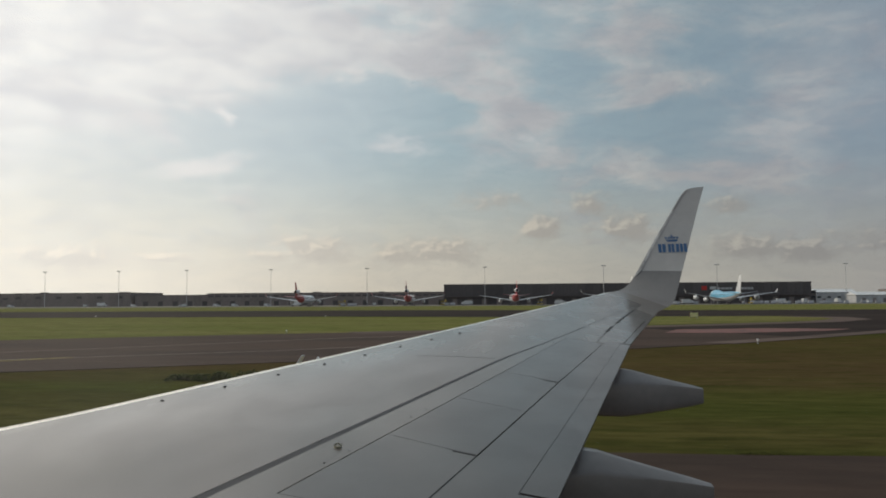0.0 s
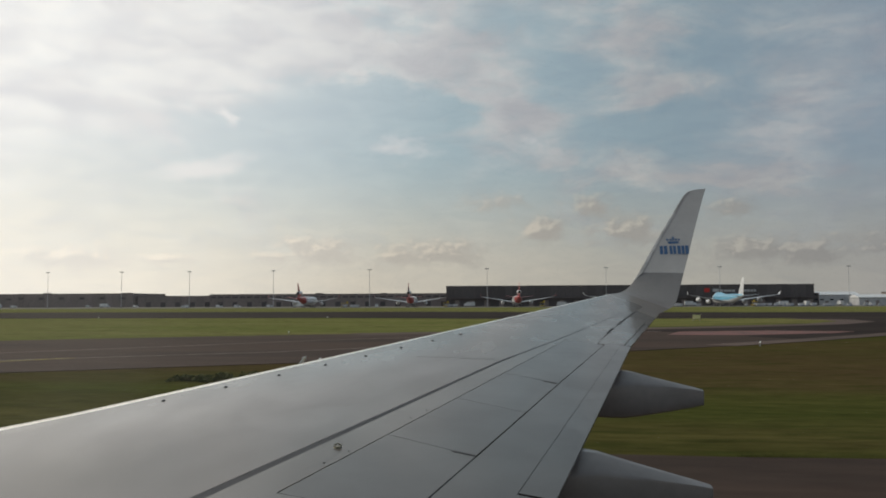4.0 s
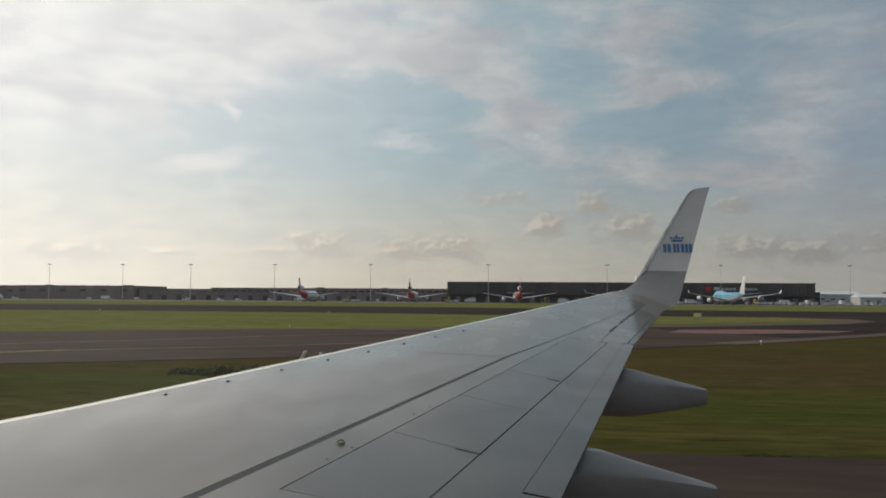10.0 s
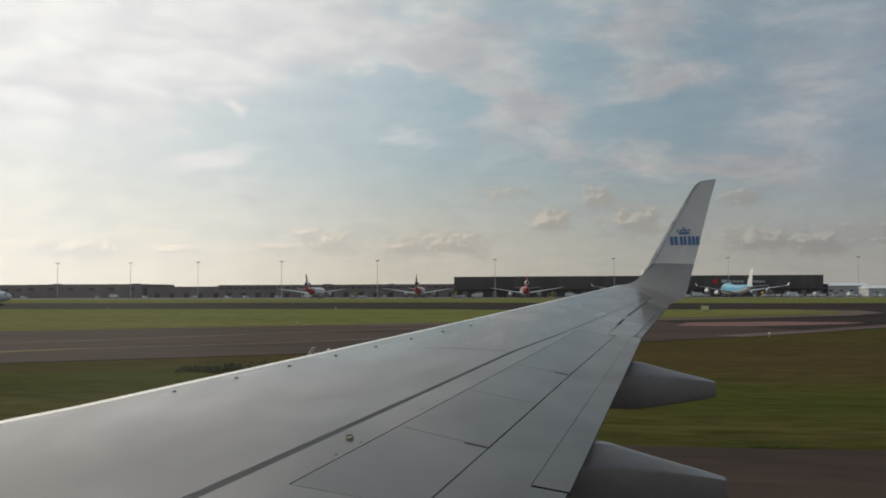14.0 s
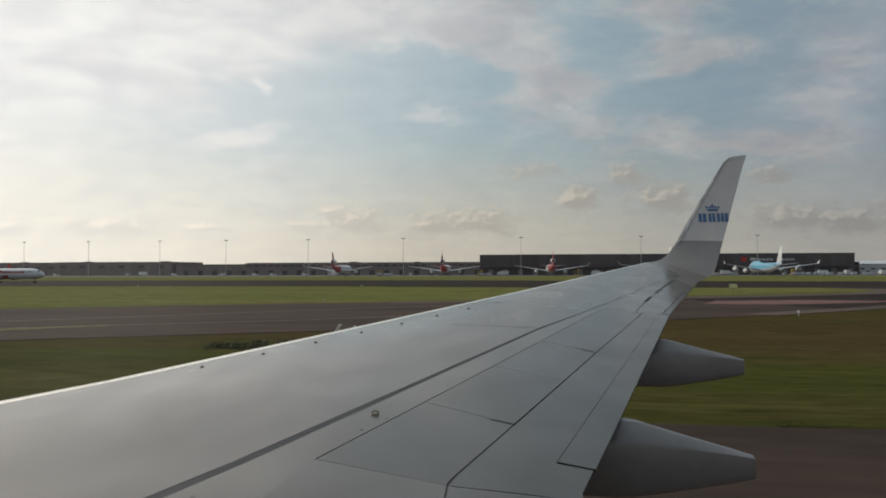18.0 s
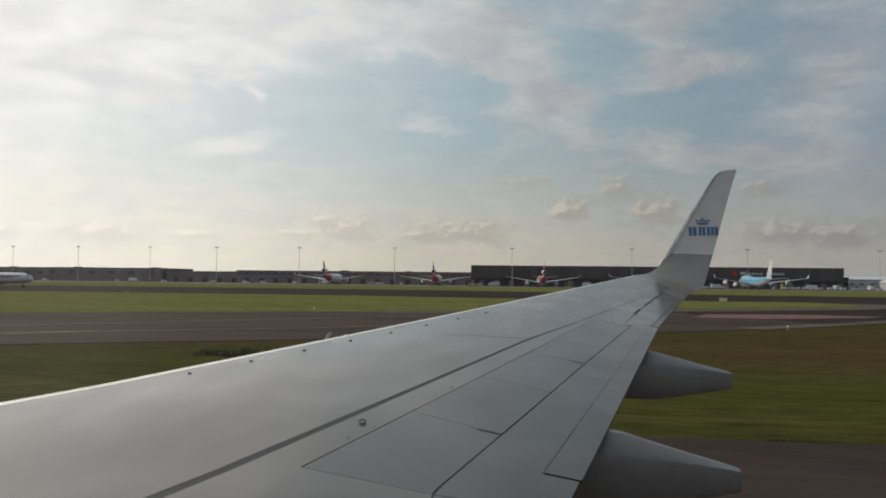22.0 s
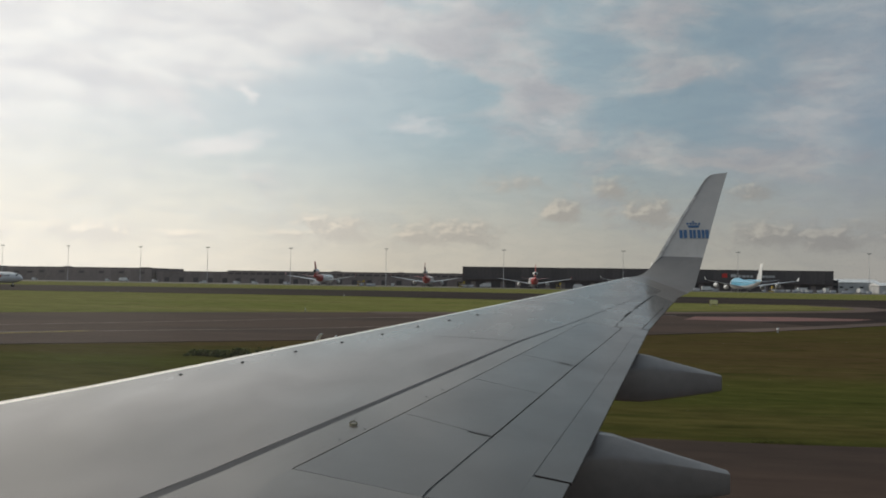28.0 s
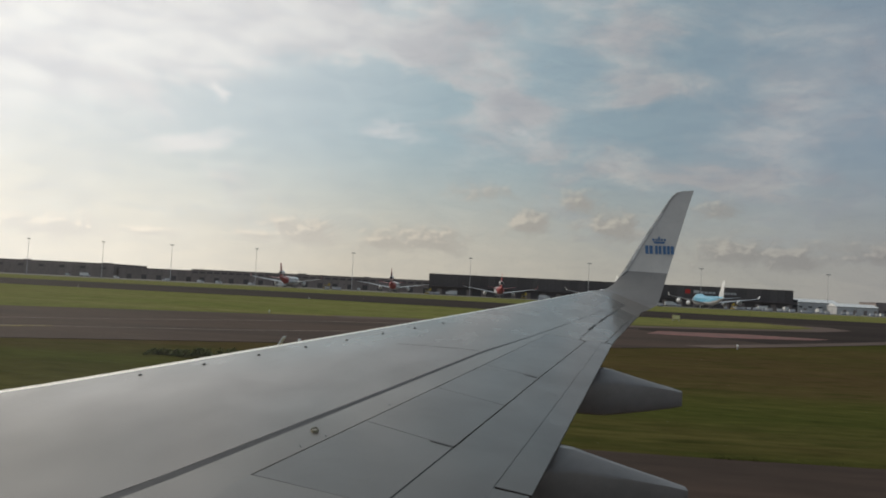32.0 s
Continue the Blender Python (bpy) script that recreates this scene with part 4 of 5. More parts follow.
def parked_plane(name, kind, at, turn, label, body_mat, tail_mat, fin_mat, group, top_mat=None, low_mat=None, stripe=None):
    """An airliner with its nose along local +Y and its main wheels at the origin."""
    d = plane_profile(kind)
    L, S, r, H = d["length"], d["span"], d["radius"], d["fin"]
    th = thing(name, at, label, "aircraft", group, turn)
    zc = r + (2.3 if kind != "small" else 1.25)
    y_of = lambda u: lerp(-.53 * L, .47 * L, u)

    def ring(u, n=20, grow=0.0, arc=None):
        k = 1.0
        lift = 0.0
        if u > .86:
            k = math.sqrt(max(0.0, 1 - ((u - .86) / .141) ** 2)) * .98 + .02
            lift = -.25 * r * (1 - k)
        if u < .34:
            k = .07 + .93 * (u / .34) ** .75
            lift = r * .80 * (1 - k)
        hump = 0.0
        if kind == "jumbo" and u > .62:
            hump = .42 * r * min(1, (u - .62) / .1) * (1 if u < .90 else max(0, 1 - (u - .90) / .07))
        a0, a1 = arc or (0, math.tau)
        out = []
        for i in range(n if not arc else n + 1):
            a = lerp(a0, a1, i / n)
            z = (r * k + grow) * math.sin(a)
            out.append((((r * k + grow) * math.cos(a)) * (1 if z < r * .6 or not hump else .9), y_of(u), zc + lift + z + (hump * max(0, math.sin(a)) ** 2)))
        return out

    tail_paint = fin_mat
    us = [0, .03, .07, .12, .17, .22, .28, .34, .45, .55, .62, .67, .72, .80, .86, .90, .93, .96, .98, .993, 1.0]
    cut = .30 if tail_mat is not body_mat else 0
    if cut:
        tail_us = [u for u in us if u < cut] + [cut]
        part("tail_section", loft([ring(u) for u in tail_us]), tail_mat, th, "", smooth=True)
        us = [cut] + [u for u in us if u > cut]
    fus = part("fuselage", loft([ring(u) for u in us]), body_mat, th, "", smooth=True)
    if top_mat:
        bm = loft([ring(u, 12, .04, (-.10 * math.pi, 1.10 * math.pi)) for u in [.02, .12, .22, .34, .5, .62, .72, .86, .93, .975]], closed=False)
        part("upper_paint", bm, top_mat, fus, "", smooth=True)
    if low_mat:
        bm = loft([ring(u, 12, .04, (-.98 * math.pi, -.12 * math.pi)) for u in [.1, .22, .34, .5, .62, .72, .86, .93, .975]], closed=False)
        part("lower_paint", bm, low_mat, fus, "", smooth=True)
    part("cockpit_window", loft([ring(u, 8, .05, (.18 * math.pi, .82 * math.pi)) for u in (.955, .968)], closed=False), DARK_GLASS, fus)
    for s in (1, -1):
        bm = bmesh.new()
        a = .10 * math.pi
        for i in range(46 if kind == "small" else 60):
            u = lerp(.26, .90, i / (45 if kind == "small" else 59))
            x = s * (r + .03) * math.cos(a)
            if u < .34:
                x *= .07 + .93 * (u / .34) ** .75
            add_box(bm, (x - .04, y_of(u) - .13, zc + r * .26), (x + .04, y_of(u) + .13, zc + r * .26 + .4))
        w = part("window_row", bm, DARK_GLASS, fus)
        w["kind"] = "stuff"

    def surface(root, tip, croot, ctip, troot, ttip):
        rings = []
        for p, c, t in ((root, croot, troot), (tip, ctip, ttip)):
            p = Vector(p)
            rings.append([p + Vector(q) for q in ((0, 0, 0), (0, -.1 * c, t * .8), (0, -.35 * c, t), (0, -.7 * c, t * .5), (0, -c, 0), (0, -.6 * c, -t * .5), (0, -.15 * c, -t * .7))])
        return loft(rings)

    for s in (1, -1):
        rx = r * .75
        wroot, wtip = (s * rx, .10 * L, zc - r * .62), (s * S / 2, .10 * L - S * .32, zc - r * .62 + S * .075)
        wg = part("wing", surface(wroot, wtip, .19 * L, .045 * L, .7, .12), JET_GREY, th, "", smooth=True)
        # small upturned tip
        wt = Vector(wtip)
        bm = loft([[wt + Vector((0, 0, 0)), wt + Vector((.05 * s, -1.2, .05)), wt + Vector((0, -.045 * L, 0)), wt + Vector((-.05 * s, -1.2, -.05))],
                   [wt + Vector((s * .8, -1.6, 2.2)), wt + Vector((s * .85, -2.0, 2.2)), wt + Vector((s * .8, -2.9, 2.2)), wt + Vector((s * .75, -2.0, 2.2))]])
        part("wing_tip", bm, fin_mat, wg)
        troot, ttip = (s * r * .2, -.40 * L, zc + r * .45), (s * S * .18, -.40 * L - S * .10, zc + r * .45 + S * .022)
        part("tailplane", surface(troot, ttip, .105 * L, .04 * L, .3, .08), JET_GREY if tail_mat is JET_WHITE else tail_mat, th, "", smooth=True)
        spots = ((.34,), (.36, .66), (.33,))[("tri", "jumbo", "small").index(kind)]
        for q in spots:
            ex = lerp(wroot[0], wtip[0], q)
            ey, ez = lerp(wroot[1], wtip[1], q) + .6, lerp(wroot[2], wtip[2], q) - .055 * S * .55
            R = r * .46
            prof = [(2.6, .86), (2.2, 1.0), (.6, 1.02), (-1.2, .82), (-2.4, .52)]
            rings = [[(ex + R * k * math.cos(a * math.tau / 14), ey + y * R * .8, ez + R * k * math.sin(a * math.tau / 14)) for a in range(14)] for y, k in prof]
            e = part("engine", loft(rings), fin_mat if kind == "small" else JET_WHITE, th, "", smooth=True)
            part("intake", rod((ex, ey + 2.1 * R, ez), (ex, ey + 2.14 * R, ez), R * .78, n=14), GAP, e)
            part("pylon", box((ex - .2, ey - R * 1.6, ez + R * .6), (ex + .2, ey + R, ez + R * 1.7)), JET_GREY, e)
    # fin
    f0, f1 = Vector((0, -.355 * L, zc + r * .75)), Vector((0, -.485 * L, H))
    rings = []
    for p, c, t in ((f0, .155 * L, .45), (f1, .060 * L, .14)):
        rings.append([p + Vector(q) for q in ((0, 0, 0), (t, -.3 * c, 0), (t * .4, -.8 * c, 0), (0, -c, 0), (-t * .4, -.8 * c, 0), (-t, -.3 * c, 0))])
    fin = part("fin", loft(rings), fin_mat, th, "", smooth=True)
    if stripe:
        mid = f0.lerp(f1, .55)
        part("fin_mark", box((-.5, mid.y - .075 * L, mid.z - 1.2), (.5, mid.y - .035 * L, mid.z + 1.3)), stripe, fin)
    if kind == "tri":
        rings = [[(1.55 * k * math.cos(a * math.tau / 16), y, zc + r * 1.75 + 1.55 * k * math.sin(a * math.tau / 16)) for a in range(16)]
                 for y, k in ((-.36 * L, .9), (-.37 * L, 1.0), (-.46 * L, .96), (-.515 * L, .7))]
        e = part("tail_engine", loft(rings), JET_WHITE, th, "", smooth=True)
        part("exhaust", rod((0, -.516 * L, zc + r * 1.75), (0, -.517 * L, zc + r * 1.75), .95, n=14), GAP, e)
    if kind == "small":
        for k, (a, b) in enumerate(((.06, .095), (.105, .125), (.135, .155), (.165, .185), (.195, .215), (.225, .245), (.255, .275), (.285, .305))):
            part("side_mark", box((r - .1, a * L, zc + .15), (r + .05, b * L, zc + (1.15 if k == 0 else .85))), tail_paint, fus)
        part("belly_mark", loft([ring(u, 8, .05, (-.5 * math.pi, -.08 * math.pi)) for u in (.40, .5, .6, .68)], closed=False), tail_paint, fus, smooth=True)
    # undercarriage
    wheel = 1.0 if kind != "small" else .55
    for x, y in ((0, .38 * L), (r * 1.0, 0), (-r * 1.0, 0)):
        leg = part("landing_gear_leg", rod((x, y, wheel), (x * .8, y, zc - r * .6), .22, n=8), STEEL, th)
        for s in (-1, 1):
            part("tyre", rod((x + s * .7 * wheel - .25, y, wheel * .62), (x + s * .7 * wheel + .25, y, wheel * .62), wheel * .62, n=14), RUBBER, leg)
    return th


GROUP = "airliners parked on the apron"
parked_plane("cargo_jet", "tri", (-222, 616, .03), 3, "white freighter jet with red tail, parked tail-out", JET_WHITE, JET_RED, JET_RED, GROUP)
parked_plane("cargo_jet", "tri", (-142, 612, .03), 4, "white freighter jet with dark red tail, parked tail-out", JET_WHITE, JET_RED, JET_RED, GROUP, stripe=JET_NAVY)
parked_plane("cargo_jet", "tri", (-64.5, 612, .03), 4, "white freighter jet with red tail, parked tail-out by the hangar", JET_WHITE, JET_RED, JET_RED, GROUP)
parked_plane("jumbo_jet", "jumbo", (13, 612, .03), 4, "white jumbo freighter with dark blue belly and white fin", JET_WHITE, JET_WHITE, JET_WHITE, GROUP, low_mat=JET_NAVY, stripe=JET_NAVY)
parked_plane("jumbo_jet", "jumbo", (84, 612, .03), 4, "light blue and white jumbo jet with white fin", JET_WHITE, JET_WHITE, JET_WHITE, GROUP, top_mat=JET_BLUE)
parked_plane("taxiing_jet", "small", (-209, 268, .03), -92, "white airliner with red tail and red engines on the taxiway", JET_WHITE, JET_WHITE, JET_RED, "", stripe=JET_NAVY)


# ---- buildings ----
def clad_block(name, lo, hi, panel, mat, label, windows=None, doors=None, roof_items=(), skirt=None, glazing=None):
    """A long flat-roofed building: core, facade panels, parapet, optional window bands and doors on its front (low Y) side."""
    x0, y0, _ = lo
    x1, y1, z1 = hi
    th = thing(name, ((x0 + x1) / 2, y0, 0.03), label, "building")
    cx = (x0 + x1) / 2
    part("core", box((x0 - cx, .25, 0), (x1 - cx, y1 - y0, z1 - .3)), mat, th)
    n = max(1, round((x1 - x0) / panel))
    w = (x1 - x0) / n
    me = mesh_of("panel", box((-w / 2 + .06, -.12, 0), (w / 2 - .06, .25, z1 - .5), .03), mat)
    for k in range(n):
        ob = new("panel", me)
        ob.parent = th
        ob.location = (x0 - cx + w * (k + .5), 0, 0)
    part("parapet", box((x0 - cx - .25, -.3, z1 - .55), (x1 - cx + .25, y1 - y0 + .2, z1)), ROOF_FELT, th)
    if windows:
        for z, h, every in windows:
            me = mesh_of("window", box((-w * .36, -.2, z), (w * .36, .1, z + h)), glazing or DARK_GLASS)
            for k in range(0, n, every):
                ob = new("window", me)
                ob.parent = th
                ob.location = (x0 - cx + w * (k + .5), 0, 0)
    if doors:
        h, every, dm = doors
        me = mesh_of("loading_door", box((-w * .33, -.22, 0), (w * .33, .1, h), .03), dm)
        for k in range(1, n, every):
            ob = new("loading_door", me)
            ob.parent = th
            ob.location = (x0 - cx + w * (k + .5), 0, 0)
    if skirt:
        part("awning", box((x0 - cx + 2, -3.0, skirt), (x1 - cx - 2, -.3, skirt + .5)), ROOF_FELT, th)
    for rx, ry, rw, rh in roof_items:
        part("roof_unit", box((rx - cx - rw / 2, ry, z1 - .1), (rx - cx + rw / 2, ry + 5, z1 + rh), .1), ROOF_FELT, th)
    return th


hangar = clad_block("cargo_hangar", (-123, 676, 0), (164, 760, 16.8), 6.0, CLAD_DARK, "long dark grey cargo hangar with flat roof", doors=(5.0, 2, CLAD_MID), skirt=6.5)
for k, (a, b) in enumerate(((75, 80.5), (82, 84.5), (85.2, 88.8), (89.5, 92.2), (93, 95.5), (99, 103.2), (104, 106.2), (107, 109.2), (110, 112.4), (113, 115))):
    part("sign_bar", box((67 + (a - 75) * .82, -.35, 11.0), (67 + (b - 75) * .82, -.13, 13.4 if k in (0, 5) else 12.7)), CLAD_PALE, hangar)
part("sign_emblem", box((60.5, -.35, 10.6), (64.5, -.13, 13.8)), SIGN_RED, hangar)

# shed glazing takes the cladding colour, so windows look faint as through haze
clad_block("cargo_shed", (-352.5, 752, 0), (-130, 812, 11.8), 7.0, CLAD_MID, "long low grey cargo shed with window band", windows=((8.2, 1.6, 1),), glazing=CLAD_DARK, doors=(4.5, 2, CLAD_DARK), roof_items=((-250, 6, 7, .7), (-190, 10, 5, .6)))
clad_block("cargo_shed", (-427, 760, 0), (-354.5, 820, 10.6), 7.0, CLAD_MID, "lower grey cargo shed with loading doors", doors=(4.5, 2, CLAD_DARK))
clad_block("cargo_shed", (-545, 755, 0), (-429, 825, 13.2), 7.0, CLAD_MID, "taller grey cargo shed", glazing=CLAD_DARK, windows=((7.5, 2.2, 3),), doors=(4.5, 3, CLAD_MID), roof_items=((-520, 6, 6, .7), (-440, 8, 9, .6)))
clad_block("cargo_shed", (-735, 770, 0), (-547, 840, 13.2), 7.0, CLAD_MID, "long grey cargo shed with roof units", glazing=CLAD_DARK, windows=((7.0, 1.8, 2),), doors=(4.5, 3, CLAD_MID), roof_items=((-700, 6, 8, .7), (-600, 8, 6, .6)))
clad_block("cargo_shed", (-980, 800, 0), (-738, 860, 10.0), 8.0, CLAD_MID, "low grey shed at the end of the apron", doors=(4.0, 3, CLAD_DARK))
clad_block("freight_office", (166, 690, 0), (172, 730, 10.0), 4.5, CLAD_DARK, "narrow dark office block beside the hangar", windows=((4, 1.4, 1), (8, 1.4, 1)))
def pitched_roof(th, half, deep, z, rise):
    part("roof", loft([[(x, -.6, z), (x, deep / 2, z + rise), (x, deep + .6, z), (x, deep + .6, z - .25), (x, -.6, z - .25)] for x in (-half - .4, half + .4)]), ROOF_WHITE, th, "bright white low-pitched roof")


ROOF_WHITE = material("white_roof_sheet", (.80, .80, .78), 0.5, second=(.70, .70, .69), size=4.0, fine=0.05, fine_size=1)
shop = clad_block("workshop", (184, 726, 0), (216, 750, 8.6), 4.0, CLAD_PALE, "low white workshop with a few windows", windows=((4, 1.2, 2),), doors=(3.5, 3, CLAD_MID))
pitched_roof(shop, 16, 24, 8.7, 2.6)
shop = clad_block("workshop", (206, 700, 0), (238, 722, 6.2), 4.0, CLAD_PALE, "low white shed with pale pitched roof", doors=(3.8, 2, CLAD_MID))
pitched_roof(shop, 16, 22, 6.3, 2.4)
shop = clad_block("workshop", (262, 688, 0), (292, 708, 5.4), 5.0, CLAD_PALE, "low white tent-like hall with a pitched roof", doors=(3.8, 2, CLAD_MID))
pitched_roof(shop, 15, 20, 5.5, 3.2)
clad_block("office_block", (243, 716, 0), (258, 750, 11.0), 3.0, CLAD_MID, "grey concrete stair block", windows=((3, 1.2, 2),))
terminal = clad_block("office_building", (258, 712, 0), (352, 748, 9.5), 4.0, CLAD_PALE, "flat-roofed airport office with dark window bands", windows=((1.2, 2.4, 1), (5.0, 2.6, 1)), roof_items=((300, 10, 26, 2.6), (312, 12, 12, 3.6)))
clad_block("depot", (372, 730, 0), (402, 760, 9.5), 5.0, BEIGE, "beige rendered depot building", windows=((5, 1.5, 2),), doors=(4, 2, CLAD_DARK))
clad_block("depot", (410, 700, 0), (470, 735, 7.8), 6.0, BRICK_RED, "brown brick storage depot", doors=(4.5, 2, CLAD_DARK))
clad_block("depot", (520, 760, 0), (575, 790, 8.5), 6.0, CLAD_PALE, "white storage depot among trees", doors=(4.5, 3, CLAD_MID))


# ---- masts ----
def make_mast(at, height):
    th = thing("floodlight_mast", at, "tall slim steel floodlight mast on the apron", "light mast", "masts along the apron")
    part("pole", rod((0, 0, 0), (0, 0, height), .24, .11, 10), MAST_STEEL, th)
    part("base", box((-.9, -.9, 0), (.9, .9, .6), .05), CONCRETE, th)
    part("crossarm", box((-1.7, -.2, height - .15), (1.7, .2, height + .1)), MAST_STEEL, th)
    for k in range(4):
        x = -1.4 + .93 * k
        part("floodlight", box((x - .3, -.4, height - .6), (x + .3, .2, height - .15), .05), LAMP_HOUSING, th)
    return th


mast = make_mast((-523.7, 670, .03), 30.2)
for x, y in ((-650, 690), (-586, 680), (-462.7, 670), (-397, 670), (-337.6, 670), (-265, 668), (-184.2, 665), (-88.9, 662), (3.7, 660), (89.6, 660), (186, 665)):
    copy_thing(mast, pose(x, y, .03))


# ---- apron vehicles and freight ----
def make_van(at, turn, mat, label):
    th = thing("van", at, label, "van", "service vehicles on the apron", turn)
    prof = [(-2.6, .35), (2.6, .35), (2.6, 1.1), (1.9, 1.25), (1.3, 2.15), (-2.5, 2.25), (-2.6, 2.0)]
    part("body", loft([[(x, y, z) for x, z in prof] for y in (-.95, .95)]), mat, th)
    part("windscreen", loft([[(1.93, y, 1.27), (1.36, y, 2.06), (1.42, y, 2.06), (1.98, y, 1.27)] for y in (-.8, .8)]), DARK_GLASS, th)
    for s in (-1, 1):
        part("side_window", box((.2, s * .96 - .02, 1.3), (1.3, s * .96 + .02, 1.95)), DARK_GLASS, th)
        for x in (-1.6, 1.6):
            part("tyre", rod((x, s * .78, .36), (x, s * 1.0, .36), .36, n=12), RUBBER, th)
    return th


def make_truck(at, turn, mat, label):
    th = thing("box_truck", at, label, "truck", "service vehicles on the apron", turn)
    part("cab", box((2.4, -1.15, .5), (4.2, 1.15, 2.6), .12), mat, th)
    part("windscreen", box((4.18, -1.0, 1.6), (4.24, 1.0, 2.4)), DARK_GLASS, th)
    part("cargo_box", box((-4.2, -1.25, .9), (2.2, 1.25, 3.6), .05), VAN_WHITE, th)
    part("chassis", box((-4.1, -.6, .5), (3.0, .6, .9)), STEEL, th)
    for s in (-1, 1):
        for x in (-2.8, 3.1):
            part("tyre", rod((x, s * .85, .5), (x, s * 1.2, .5), .5, n=12), RUBBER, th)
    return th


def make_container(at, turn):
    th = thing("freight_container", at, "silver air freight container on a dolly", "container", "freight containers on the apron", turn)
    part("shell", loft([[(-1.5, y, .5), (1.2, y, .5), (1.5, y, 1.0), (1.5, y, 2.1), (-1.5, y, 2.1)] for y in (-.78, .78)]), BOX_SILVER, th)
    part("dolly", box((-1.6, -.85, .28), (1.6, .85, .46)), CART_BLUE, th)
    for x in (-1.2, 1.2):
        for s in (-1, 1):
            part("tyre", rod((x, s * .6, .2), (x, s * .8, .2), .2, n=10), RUBBER, th)
    return th


def make_loader(at, turn):
    th = thing("cargo_loader", at, "yellow scissor cargo loader", "loader", "service vehicles on the apron", turn)
    part("chassis", box((-4, -1.4, .5), (4, 1.4, 1.1), .05), LOADER_YELLOW, th)
    part("platform", box((-4, -1.5, 3.0), (2.4, 1.5, 3.3)), LOADER_YELLOW, th)
    part("cabin", box((2.6, -1.2, 2.6), (3.9, -.1, 4.6), .08), LOADER_YELLOW, th)
    for s in (-1.2, 1.2):
        part("scissor_arm", rod((-3.4, s, 1.0), (1.8, s, 3.0), .12, n=6), STEEL, th)
        part("scissor_arm", rod((1.8, s, 1.0), (-3.4, s, 3.0), .12, n=6), STEEL, th)
        for x in (-2.8, 2.8):
            part("tyre", rod((x, s - .15, .45), (x, s + .15, .45), .45, n=12), RUBBER, th)
    return th


rng = random.Random(11)
van = make_van((-300, 640, .03), 10, VAN_WHITE, "white service van parked on the apron")
truck = make_truck((-30, 655, .03), 0, JET_WHITE, "white box truck by the cargo hangar")
can = make_container((45, 640, .03), 5)
loader = make_loader((28, 630, .03), 90)
for x in (-520, -455, -400, -330, -285, -262, -178, -105, -28, 55, 118, 135, 152, 196, 214, 232, 262, 300, 330, 390):
    copy_thing(van, pose(x + rng.uniform(-6, 6), rng.uniform(632, 668) + (60 if x < -380 else 0), .03, 0, 0, rng.choice((0, 90, 180, 12, -20))))
for x in (-430, -240, -100, 62, 128, 146, 178, 280):
    copy_thing(truck, pose(x + rng.uniform(-4, 4), rng.uniform(640, 668) + (50 if x < -380 else 0), .03, 0, 0, rng.choice((0, 180, 90))))
for k in range(34):
    x = rng.choice((-190, -112, -30, -22, 38, 50, 56, 112, 122, 131, 140, 150, 158)) + rng.uniform(-7, 7)
    copy_thing(can, pose(x, rng.uniform(600, 655), .03, 0, 0, rng.choice((0, 90, 5, -4))))
for k in range(36):
    copy_thing(can, pose(rng.uniform(100, 340), rng.uniform(596, 660), .03, 0, 0, rng.choice((0, 90, 5, -4))))
for x in (-196, -118, -46, 106):
    copy_thing(loader, pose(x, 628 + rng.uniform(-5, 5), .03, 0, 0, rng.choice((80, 92, 100))))


# ---- signs and airfield furniture ----
def board(name, at, turn, w, h, face, label, text="", bars=(), legs=2):
    th = thing(name, at, label, "sign", turn=turn)
    part("panel", box((-w / 2, -.12, .35), (w / 2, .12, .35 + h), .02), face, th)
    part("frame", box((-w / 2 - .06, -.09, .29), (w / 2 + .06, .13, .41 + h)), SIGN_BACK, th)
    for k in range(legs):
        x = lerp(-w * .38, w * .38, k / max(1, legs - 1))
        part("post", rod((x, 0, 0), (x, 0, .4), .06, n=8), STEEL, th)
    if text:
        cu = bpy.data.curves.new("lettering", "FONT")
        cu.body, cu.size, cu.extrude, cu.align_x = text, h * .78, .01, "CENTER"
        tmp = new("lettering", cu)
        me = bpy.data.meshes.new_from_object(tmp.evaluated_get(bpy.context.evaluated_depsgraph_get()))
        bpy.data.objects.remove(tmp)
        me.materials.append(SIGN_WHITE)
        ob = new("lettering", me)
        ob.parent = th
        ob.matrix_basis = pose(bars[0] if bars else 0, -.135, .35 + h * .2, 90, 0, 0)
    return th


board("guidance_sign", (20.5, 168, 0), 6, 1.5, .8, SIGN_YELLOW, "small yellow guidance sign on posts in the grass")
board("guidance_sign", (-3, 164, 0), 6, 1.1, .6, SIGN_RED, "small red holding sign on posts in the grass")
holding = board("holding_sign", (35.5, 92, 0), -8, 1.36, .74, SIGN_RED, "red holding position sign with white figures and a black panel", "24-06", (0,))
part("location_panel", box((.76, -.11, .35), (1.34, .11, 1.09), .02), GAP, holding, "black panel with yellow figures")
cu = bpy.data.curves.new("figures", "FONT")
cu.body, cu.size, cu.extrude, cu.align_x = "S3", .54, .01, "CENTER"
tmp = new("figures", cu)
me = bpy.data.meshes.new_from_object(tmp.evaluated_get(bpy.context.evaluated_depsgraph_get()))
bpy.data.objects.remove(tmp)
me.materials.append(SIGN_YELLOW)
figures = new("figures", me)
figures.parent, figures.matrix_basis = holding, pose(1.05, -.125, .51, 90, 0, 0)
board("marker_board", (129.6, 60.5, 0), 10, .7, .7, SIGN_BACK, "brown back of a small marker board in the grass")
